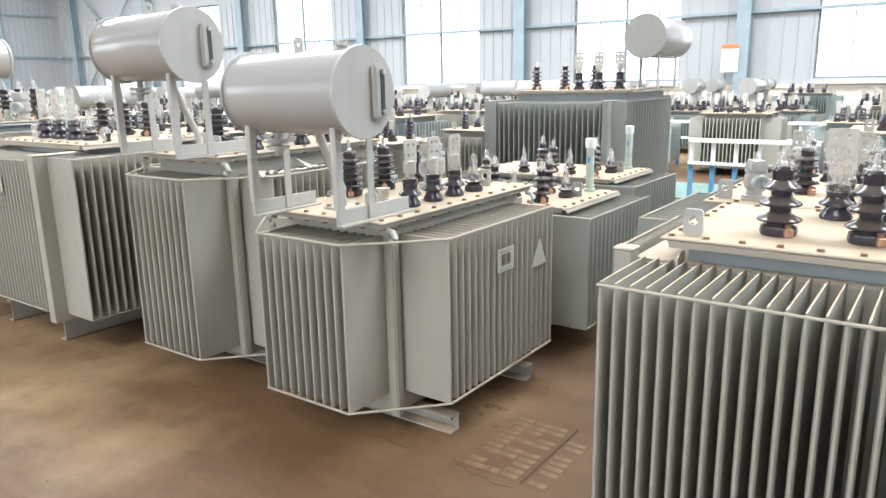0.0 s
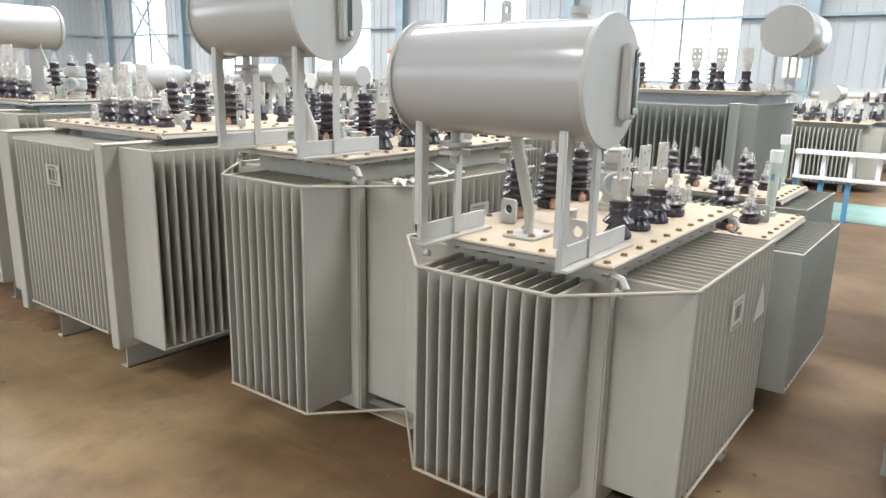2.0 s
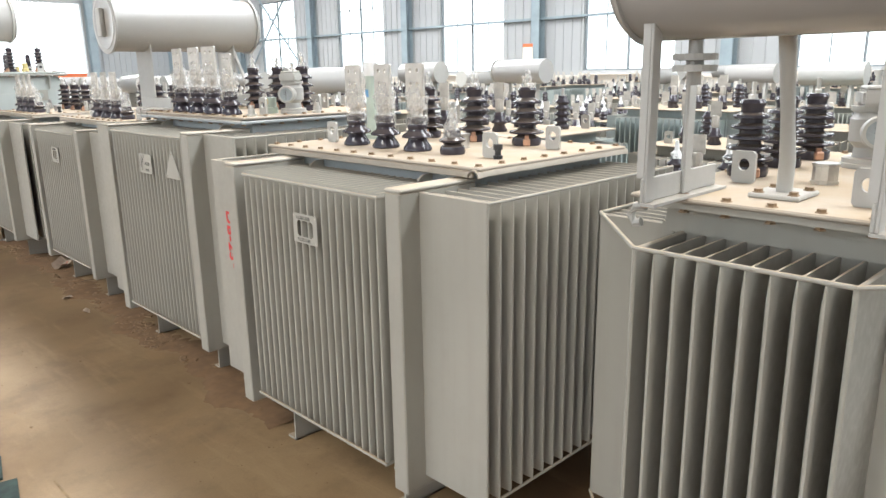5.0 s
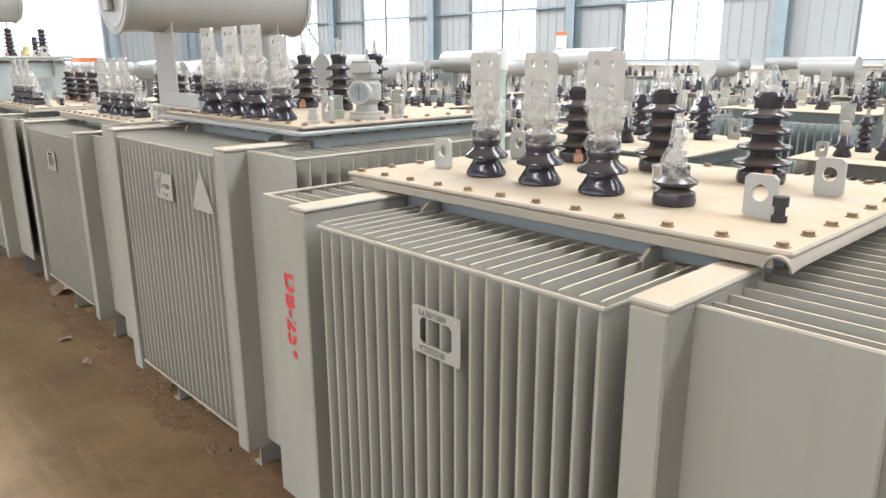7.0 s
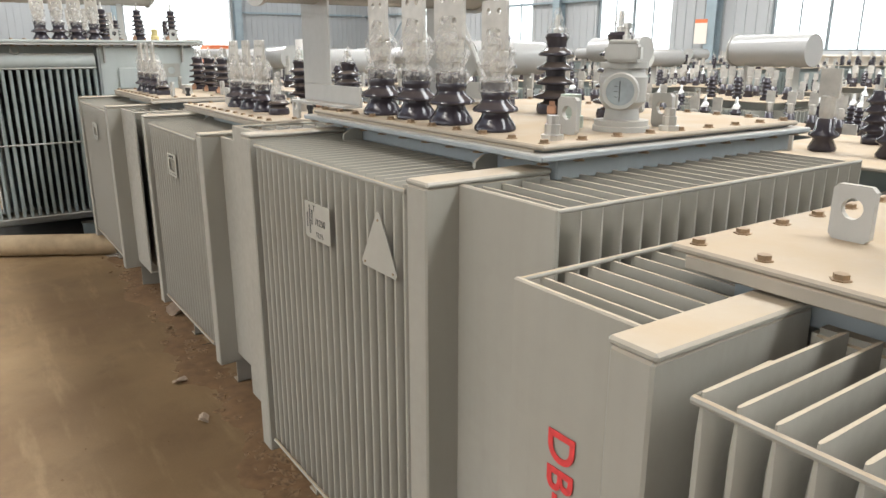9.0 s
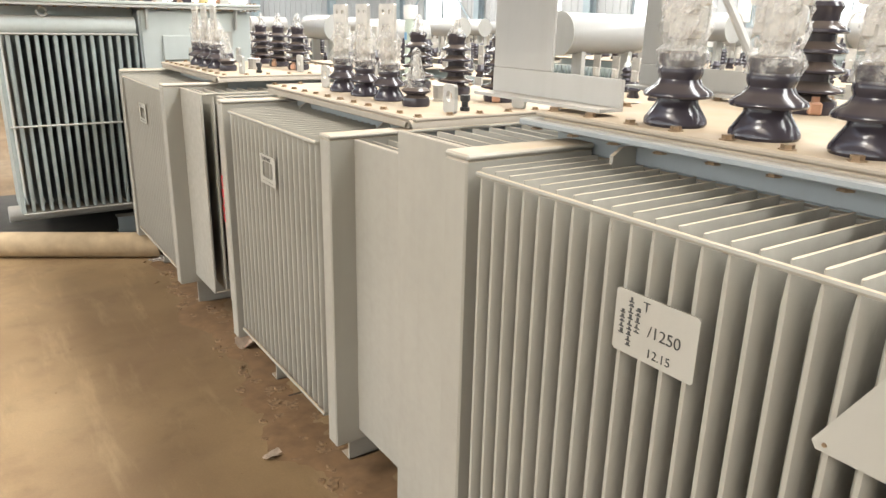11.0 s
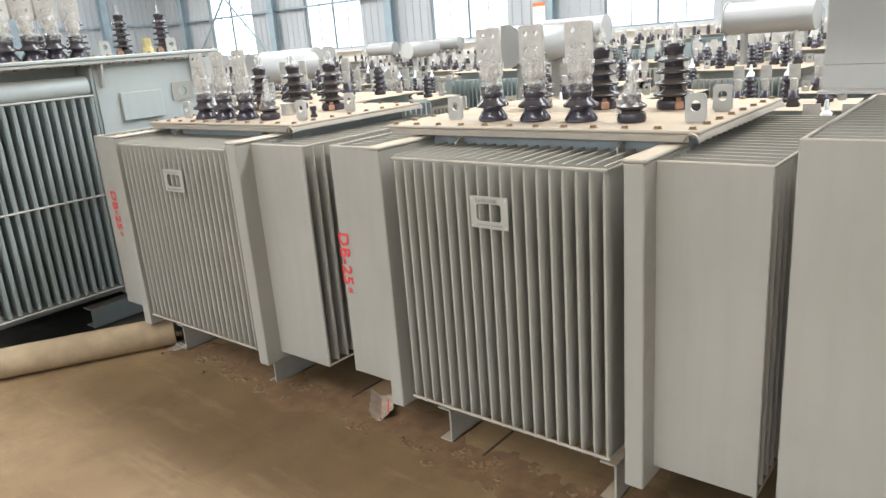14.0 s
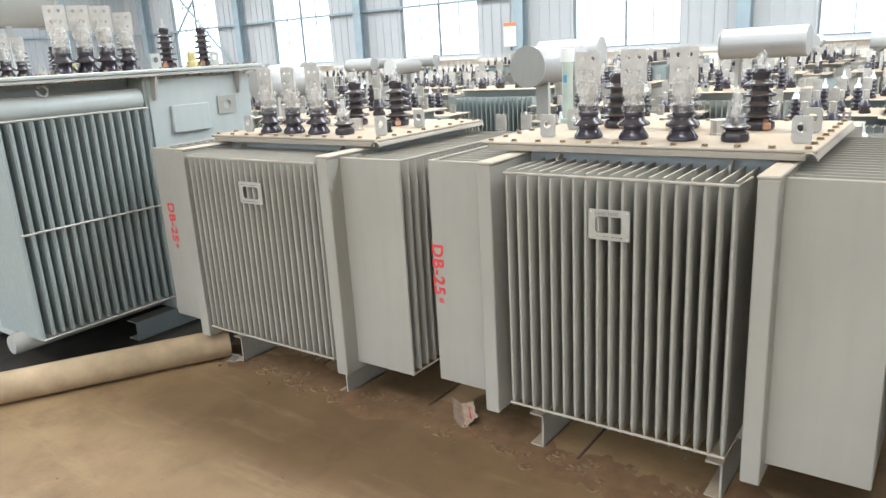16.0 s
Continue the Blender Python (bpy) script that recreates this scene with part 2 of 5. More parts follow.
def lathe(profile, seg=20, axis="z", center=(0, 0, 0), bm=None, wobble=0.0):
    """A turned shape from (radius, height) pairs."""
    bm = bm or bmesh.new()
    rings = []
    for r, h in profile:
        ring = []
        for i in range(seg):
            a = 2 * math.pi * i / seg
            k = r * (1 + wobble * (random.random() - 0.5))
            p = (k * math.cos(a), k * math.sin(a), h)
            if axis == "y":
                p = (p[0], p[2], p[1])
            elif axis == "x":
                p = (p[2], p[0], p[1])
            ring.append(bm.verts.new(Vector(p) + Vector(center)))
        rings.append(ring)
    for a, c in zip(rings, rings[1:]):
        for i in range(seg):
            bm.faces.new((a[i], a[(i + 1) % seg], c[(i + 1) % seg], c[i]))
    for ring in (rings[0], rings[-1]):
        if (ring[0].co - ring[seg // 2].co).length > 1e-5:
            bm.faces.new(ring)
    bmesh.ops.recalc_face_normals(bm, faces=bm.faces[:])
    return bm


def tube(points, r, seg=8, bm=None):
    """A round bar along a polyline."""
    bm = bm or bmesh.new()
    pts = [Vector(p) for p in points]
    rings = []
    for i, p in enumerate(pts):
        d = (pts[min(i + 1, len(pts) - 1)] - pts[max(i - 1, 0)]).normalized()
        u = d.orthogonal().normalized() if abs(d.z) > 0.9 else d.cross(Vector((0, 0, 1))).normalized()
        v = d.cross(u)
        rings.append([bm.verts.new(p + r * (math.cos(2 * math.pi * k / seg) * u + math.sin(2 * math.pi * k / seg) * v)) for k in range(seg)])
    for a, c in zip(rings, rings[1:]):
        for i in range(seg):
            bm.faces.new((a[i], a[(i + 1) % seg], c[(i + 1) % seg], c[i]))
    bm.faces.new(rings[0]), bm.faces.new(rings[-1])
    bmesh.ops.recalc_face_normals(bm, faces=bm.faces[:])
    return bm


def plate(outline, holes, thick, plane="yz"):
    """A flat plate with holes cut through. outline and holes: loops of 2D points; it lies in the plane and grows by thick."""
    bm = bmesh.new()
    edges = []
    for loop in (outline, *holes):
        vs = [bm.verts.new((p[0], p[1], 0)) for p in loop]
        edges += [bm.edges.new((vs[i], vs[(i + 1) % len(vs)])) for i in range(len(vs))]
    bmesh.ops.triangle_fill(bm, use_beauty=True, edges=edges)
    ex = bmesh.ops.extrude_face_region(bm, geom=bm.faces[:])
    bmesh.ops.translate(bm, verts=[v for v in ex["geom"] if isinstance(v, bmesh.types.BMVert)], vec=(0, 0, thick))
    for v in bm.verts:
        a, c, t = v.co
        v.co = (t, a, c) if plane == "yz" else (a, t, c) if plane == "xz" else (a, c, t)
    bmesh.ops.recalc_face_normals(bm, faces=bm.faces[:])
    return bm


def circle(cx, cy, r, n=12):
    return [(cx + r * math.cos(2 * math.pi * i / n), cy + r * math.sin(2 * math.pi * i / n)) for i in range(n)]


def rect(x0, x1, y0, y1, c=0.0):
    if not c:
        return [(x0, y0), (x1, y0), (x1, y1), (x0, y1)]
    return [(x0 + c, y0), (x1 - c, y0), (x1, y0 + c), (x1, y1 - c), (x1 - c, y1), (x0 + c, y1), (x0, y1 - c), (x0, y0 + c)]


def mesh(name, bm, mat, smooth=False):
    me = bpy.data.meshes.new(name)
    bmesh.ops.recalc_face_normals(bm, faces=bm.faces[:])
    bm.to_mesh(me)
    bm.free()
    me.materials.append(mat)
    if smooth:
        me.shade_smooth()
        me.set_sharp_from_angle(angle=radians(38))
    return me


def child(name, me, parent, at=(0, 0, 0), rz=0.0, label="", rx=0.0, ry=0.0):
    ob = new(name, me)
    ob.parent = parent
    ob.matrix_basis = pose(*at, rx, ry, rz)
    return tagged(ob, label)


def part(name, bm, mat, parent, label="", at=(0, 0, 0), rz=0.0, smooth=False):
    return child(name, mesh(name, bm, mat, smooth), parent, at, rz, label)


def empty(name, at, rz=0.0, label="", category="", group=""):
    ob = new(name)
    ob.empty_display_size = 0.2
    ob.matrix_basis = pose(*at, 0, 0, rz)
    return tagged(ob, label, category, group)


MESHES = {}


def cached(key, make):
    if key not in MESHES:
        MESHES[key] = make()
    return MESHES[key]


# ---- parts of transformers ----
def fin_mesh(depth, z0, z1, mat, wide=0.0175):
    """One pressed cooling fin, along +x: a flat double sheet with a bulged outer edge that is pinched shut at both ends."""
    def make():
        bm = bmesh.new()
        rows = []
        web = 0.0026
        for z, k in ((z0, 0.3), (z0 + 0.045, 1), (z1 - 0.06, 1), (z1 - 0.02, 0.62), (z1, 0.32)):
            w = max(wide * 0.53 * k, web)
            sec = ((0, -web), (depth - 0.055, -web), (depth - 0.022, -w), (depth - 0.006, -w * 0.86), (depth, -w * 0.36),
                   (depth, w * 0.36), (depth - 0.006, w * 0.86), (depth - 0.022, w), (depth - 0.055, web), (0, web))
            rows.append([bm.verts.new((x, y, z)) for x, y in sec])
        for a, c in zip(rows, rows[1:]):
            for i in range(10):
                bm.faces.new((a[i], a[(i + 1) % 10], c[(i + 1) % 10], c[i]))
        bm.faces.new(rows[0]), bm.faces.new(rows[-1])
        return mesh("fin", bm, mat, True)
    return cached(("fin", depth, z0, z1, mat.name, wide), make)


def hv_mesh(h, r, sheds):
    def make():
        p = [(r * 0.8, 0), (r * 0.85, 0.012), (r * 0.8, 0.03), (r * 0.55, 0.036)]
        body = h * 0.78
        for i in range(sheds):
            z = 0.045 + (body - 0.06) * i / sheds
            k = 1.0 - 0.06 * i
            q = (body - 0.06) / sheds
            p += [(r * 0.46, z), (r * 0.93 * k, z + 0.001), (r * k, z + 0.004), (r * k, z + 0.008), (r * 0.95 * k, z + 0.012), (r * 0.62, z + q * 0.42), (r * 0.46, z + q * 0.62)]
        p += [(r * 0.46, body - 0.015), (r * 0.55, body), (r * 0.45, body + 0.01), (0.0, body + 0.012)]
        return mesh("insulator", lathe(p, 22), PORCELAIN, True)
    return cached(("hv", h, r, sheds), make)


def hv_bushing(parent, at, h=0.27, r=0.062, sheds=4, cap="wrap"):
    """High-voltage bushing: insulator, stud, clamps at the foot, wrapped tip."""
    ob = child("bushing", hv_mesh(h, r, sheds), parent, at)
    child("stud", cached(("stud", h), lambda: mesh("stud", lathe([(0.012, h * 0.76), (0.012, h * 0.86), (0.007, h * 0.87), (0.007, h), (0, h)], 8), ZINC)), ob)
    if cap == "wrap":
        child("tip_cover", cached(("tip", h), lambda: mesh("tip_cover", lathe([(0.036, h * 0.77), (0.03, h * 0.84), (0.018, h * 0.9), (0.02, h * 0.96), (0.008, h * 1.06), (0, h * 1.07)], 9, wobble=0.5), WRAP)), ob, label="crumpled clear plastic tip cover")
    for k, a in enumerate((40, 220)):
        child("clamp", cached("clamp", lambda: mesh("clamp", boxes((0.042, 0.072, -0.014, 0.014, 0.002, 0.03, 0.004), (0.05, 0.06, -0.008, 0.008, 0.03, 0.042)), COPPER)), ob, (0, 0, 0), a)
    return ob


def lv_bushing(parent, at, rz=0.0, s=1.0, wrap=True, paddle=True, h=0.13):
    """Low-voltage bushing: glazed foot, wrapped connector and a flat terminal with four holes."""
    def foot():
        p = [(0.053, 0), (0.056, 0.005), (0.055, 0.012), (0.046, 0.026), (0.037, 0.04), (0.036, 0.046), (0.059, 0.051), (0.061, 0.055), (0.058, 0.061), (0.041, 0.072), (0.036, 0.082), (0.037, 0.086), (0.039, 0.09), (0.039, 0.1), (0.036, 0.104), (0.039, 0.108), (0.039, 0.126), (0.03, 0.13), (0, 0.131)]
        return mesh("foot_insulator", lathe([(r * s, z * s * h / 0.13) for r, z in p], 22), PORCELAIN, True)
    ob = child("bushing", cached(("lv", s, h), foot), parent, at, rz)
    if paddle:
        z = h * s
        def conn():
            bm = lathe([(0.022, z), (0.022, z + 0.02 * s), (0.03, z + 0.022 * s), (0.03, z + 0.085 * s), (0.018, z + 0.09 * s), (0, z + 0.091 * s)], 14)
            box(bm, -0.02 * s, 0.012 * s, -0.036 * s, 0.036 * s, z + 0.03 * s, z + 0.075 * s, 0.004)
            return mesh("connector", bm, ALU)
        child("connector", cached(("conn", s, h), conn), ob)
        def pad():
            w, a, t = 0.049 * s, z + 0.075 * s, 0.122 * s
            holes = [circle(y, zz, 0.0085 * s, 10) for y in (-0.021 * s, 0.021 * s) for zz in (a + t * 0.36, a + t * 0.78)]
            return mesh("terminal", plate(rect(-w, w, a, a + t, 0.004), holes, 0.011 * s), ALU)
        child("terminal", cached(("pad", s, h), pad), ob, (-0.012 * s, 0, 0))
    if wrap:
        z = h * s * 0.62
        top = 0.12 if paddle else 0.1
        child("wrapping", cached(("wrap", s, h, paddle), lambda: mesh("wrapping", lathe([(0.0415 * s, z + 0.02 * s), (0.044 * s, z + 0.035 * s), (0.042 * s, z + 0.05 * s), (0.036 * s, z + 0.06 * s), (0.042 * s, z + 0.075 * s), (0.045 * s, z + 0.09 * s), (0.043 * s, z + 0.105 * s), (0.046 * s, z + 0.12 * s), (0.036 * s, z + (top + 0.02) * s), (0.026 * s, z + (top + 0.04) * s), (0.022 * s, z + (top + 0.06) * s)], 17, wobble=0.26), WRAP)), ob, label="crumpled clear plastic wrapping")
    return ob


def small_bushing(parent, at):
    ob = child("bushing", cached("nb", lambda: mesh("foot_insulator", lathe([(0.045, 0), (0.048, 0.01), (0.044, 0.028), (0.03, 0.036), (0.048, 0.046), (0.05, 0.052), (0.03, 0.064), (0.03, 0.085), (0.025, 0.09), (0, 0.091)], 20), PORCELAIN, True)), parent, at)
    child("stud", cached("nbstud", lambda: mesh("stud", lathe([(0.014, 0.088), (0.014, 0.12), (0.01, 0.121), (0.01, 0.165), (0, 0.166)], 10), ZINC)), ob)
    child("wrapping", cached("nbwrap", lambda: mesh("wrapping", lathe([(0.035, 0.06), (0.03, 0.1), (0.02, 0.13), (0.018, 0.18), (0.004, 0.19)], 9, wobble=0.5), WRAP)), ob)
    return ob


def lug(parent, at, rz=0.0, w=0.032, h=0.088, mat=None):
    mat = mat or PALE
    def make():
        return mesh("lifting_lug", plate(rect(-w, w, 0, h, 0.008), [circle(0, h * 0.58, 0.017, 12)], 0.012), mat)
    return child("lifting_lug", cached(("lug", w, h, mat.name), make), parent, at, rz)


def bolt_mesh():
    def make():
        bm = lathe([(0.014, 0), (0.014, 0.002), (0.0105, 0.0022), (0.0105, 0.009), (0.0, 0.0092)], 6)
        return mesh("bolt", bm, BOLT)
    return cached("bolt", make)


def bolts(parent, x0, x1, y0, y1, z, step=0.11, inset=0.03):
    """Hex bolts along the rim of a cover."""
    me = bolt_mesh()
    nx, ny = max(2, round((x1 - x0 - 2 * inset) / step)), max(2, round((y1 - y0 - 2 * inset) / step))
    for i in range(ny + 1):
        y = y0 + inset + (y1 - y0 - 2 * inset) * i / ny
        for x in (x0 + inset, x1 - inset):
            child("bolt", me, parent, (x, y, z), random.uniform(0, 60))
    for i in range(1, nx):
        x = x0 + inset + (x1 - x0 - 2 * inset) * i / nx
        for y in (y0 + inset, y1 - inset):
            child("bolt", me, parent, (x, y, z), random.uniform(0, 60))


def make_cover(t, x0, x1, y0, y1, z, mat, rolled=True):
    """Lid of thick sheet whose rims are pressed down into lips, rolled along the ends."""
    cov = part("cover", boxes((x0, x1, y0, y1, z - 0.012, z, 0.004)), mat, t, "dust-covered tan lid")
    part("rim_lip", boxes((x0 - 0.001, x0 + 0.006, y0 + 0.03, y1 - 0.03, z - 0.034, z - 0.0121, 0.002)), mat, cov)
    part("rim_lip", boxes((x1 - 0.006, x1 + 0.001, y0 + 0.03, y1 - 0.03, z - 0.034, z - 0.0121, 0.002)), mat, cov)
    for y, s in ((y0, 1),) if rolled else ():
        bm = bmesh.new()
        rows = []
        for xx, dz in ((x0 - 0.01, -0.004), (x0 + 0.03, 0), (x1 - 0.03, 0), (x1 + 0.008, -0.003)):
            arc = [(0.026, math.pi * k / 8) for k in range(9)] + [(0.022, math.pi * k / 8) for k in range(8, -1, -1)]
            rows.append([bm.verts.new((xx, y + 0.02 * s + q * math.cos(a), z - 0.0285 + dz + q * math.sin(a))) for q, a in arc])
        for a, c in zip(rows, rows[1:]):
            for k in range(18):
                bm.faces.new((a[k], a[(k + 1) % 18], c[(k + 1) % 18], c[k]))
        bm.faces.new(rows[0]), bm.faces.new(rows[-1])
        part("rolled_rim", bm, mat, cov, smooth=True)


def channel(parent, x0, x1, y, z1, mat, w=0.06):
    """A foot of U-section steel along x, with its web outside."""
    bm = boxes((x0, x1, y - w / 2, y - w / 2 + 0.008, 0, z1), (x0, x1, y - w / 2, y + w / 2, z1 - 0.008, z1 - 0.0005), (x0, x1, y - w / 2, y + w / 2, 0, 0.008))
    return part("foot_channel", bm, mat, parent)


def filler(parent, at):
    child("filler_cap", cached("filler", lambda: mesh("filler_cap", lathe([(0.036, 0), (0.036, 0.008), (0.033, 0.009), (0.033, 0.048), (0.036, 0.05), (0.036, 0.056), (0, 0.057)], 12), ZINC)), parent, at, 0, "bright zinc-plated filler cap")


def relay(parent, at, rz=0.0):
    """Gas relay with a round sight glass, on a flange."""
    prof = [(0.08, 0), (0.08, 0.014), (0.076, 0.016), (0.076, 0.03), (0.05, 0.032), (0.046, 0.062), (0.064, 0.082), (0.066, 0.15), (0.058, 0.16), (0.055, 0.172), (0.066, 0.174), (0.066, 0.19), (0, 0.191)]
    ob = child("gas_relay", cached("relay", lambda: mesh("gas_relay", lathe(prof, 28), PALE, True)), parent, at, rz, "cast grey gas relay with a sight glass")
    glass = child("sight_glass", cached("relayglass", lambda: mesh("sight_glass", lathe([(0, -0.115), (0.038, -0.115), (0.038, -0.121), (0.047, -0.121), (0.05, -0.117), (0.05, -0.1), (0.043, -0.096), (0.043, -0.05), (0, -0.05)], 28, "x", (0, 0, 0.115)), PALE, True)), ob)
    child("dial", cached("relaydial", lambda: mesh("dial", lathe([(0.0375, -0.1155), (0.0375, -0.1175), (0, -0.118)], 28, "x", (0, 0, 0.115)), DIAL, True)), glass, label="grey round sight glass")
    child("dial_scale", cached("relayscale", lambda: mesh("dial_scale", boxes((-0.1195, -0.1182, 0.0, 0.0025, 0.088, 0.142), (-0.1195, -0.1182, 0.006, 0.016, 0.1, 0.1012), (-0.1195, -0.1182, 0.006, 0.016, 0.114, 0.1152), (-0.1195, -0.1182, 0.006, 0.016, 0.128, 0.1292)), DARK)), glass)
    child("top_box", cached("relaybox", lambda: mesh("top_box", boxes((-0.085, 0.06, -0.045, 0.05, 0.1905, 0.238, 0.008), (-0.075, 0.05, -0.035, 0.04, 0.2381, 0.25, 0.004)), PALE)), ob)
    child("test_cock", cached("relaycock", lambda: mesh("test_cock", lathe([(0.012, 0.2501), (0.012, 0.262), (0.007, 0.263), (0.007, 0.28), (0.012, 0.281), (0.012, 0.295), (0, 0.296)], 12, "z", (0.02, 0, 0)), ZINC, True)), ob)
    return ob


def letters(body, size, mat, bold=0.0, spread=1.0):
    """Flat lettering as a mesh, in the built-in font."""
    cu = bpy.data.curves.new("letters", "FONT")
    cu.body, cu.size, cu.extrude, cu.offset = body, size, 0.0005, bold
    cu.align_x, cu.space_character = "LEFT", spread
    tmp = bpy.data.objects.new("letters", cu)
    scene.collection.objects.link(tmp)
    bpy.context.view_layer.update()
    me = bpy.data.meshes.new_from_object(tmp.evaluated_get(bpy.context.evaluated_depsgraph_get()))
    bpy.data.objects.remove(tmp)
    me.materials.clear()
    me.materials.append(mat)
    return me


def name_plate(parent, x, y0, y1, z0, z1, tags=("", "")):
    """Tag plate on the fin tips, facing the aisle, with marker writing above and below its opening."""
    w, h = y1 - y0, z1 - z0
    ob = part("tag_plate", plate(rect(y0, y1, z0, z1, 0.003), [rect(y0 + w * 0.17, y1 - w * 0.17, z0 + h * 0.23, z1 - h * 0.23, 0.008)], 0.003), TAG, parent, "pale grey tag plate with marker writing", (x - 0.003, 0, 0))
    rng = random.Random(int(y0 * 1000 + z0 * 777))
    for text, z in zip(tags, (z1 - h * 0.19, z0 + h * 0.06)):
        if text:
            me = letters(text, 0.0185, INK, -0.0004, 1.05)
            o = child("writing", me, ob)
            o.matrix_basis = Matrix.Translation((-0.001, y1 - w * 0.16, z)) @ Matrix(((0, 0, -1, 0), (-1, 0, 0, 0), (0, 1, 0, 0), (0, 0, 0, 1)))
            continue
        bm = bmesh.new()
        y = y0 + 0.025
        while y < y1 - 0.03:
            k = rng.uniform(0.005, 0.011)
            box(bm, -0.0008, 0.0, y, y + k, z + 0.004 + rng.uniform(-0.002, 0.002), z + 0.0065)
            y += k + 0.006
        part("scribble", bm, INK, ob, "", (-0.0005, 0, 0))
    for yy in (y0 + 0.008, y1 - 0.008):
        for zz in (z0 + 0.008, z1 - 0.008):
            child("rivet", cached("rivet", lambda: mesh("rivet", lathe([(0.0035, -0.002), (0.0035, 0), (0, 0.0005)], 6, "x"), ZINC)), ob, (0, yy, zz))


def red_code(parent, x, y, z, size):
    """Stencilled code running down the end panel, facing the aisle."""
    turn = Matrix(((0, 0, -1, 0), (0, -1, 0, 0), (-1, 0, 0, 0), (0, 0, 0, 1)))
    ob = child("stencilled_code", cached(("code", size), lambda: letters("DB-25", size, RED, 0.0017, 1.1)), parent, label="red stencilled code")
    ob.matrix_basis = Matrix.Translation((x, y, z)) @ turn
    mark = child("stencilled_mark", cached(("mark", size), lambda: letters("#", size * 0.48, RED, 0.0004)), ob)
    mark.matrix_basis = pose(size * 3.0, size * 0.3, 0)


def panel_fins(parent, n, mat, depth, z0, z1, start, step, base, side, rows_name="fin"):
    """Fins on a long side: flat plates standing out along -y (side=-1) or +y (side=1)."""
    me = fin_mesh(depth, z0, z1, mat, 0.014)
    for i in range(n):
        child(rows_name, me, parent, (start + step * i, base, 0), 90 * side)


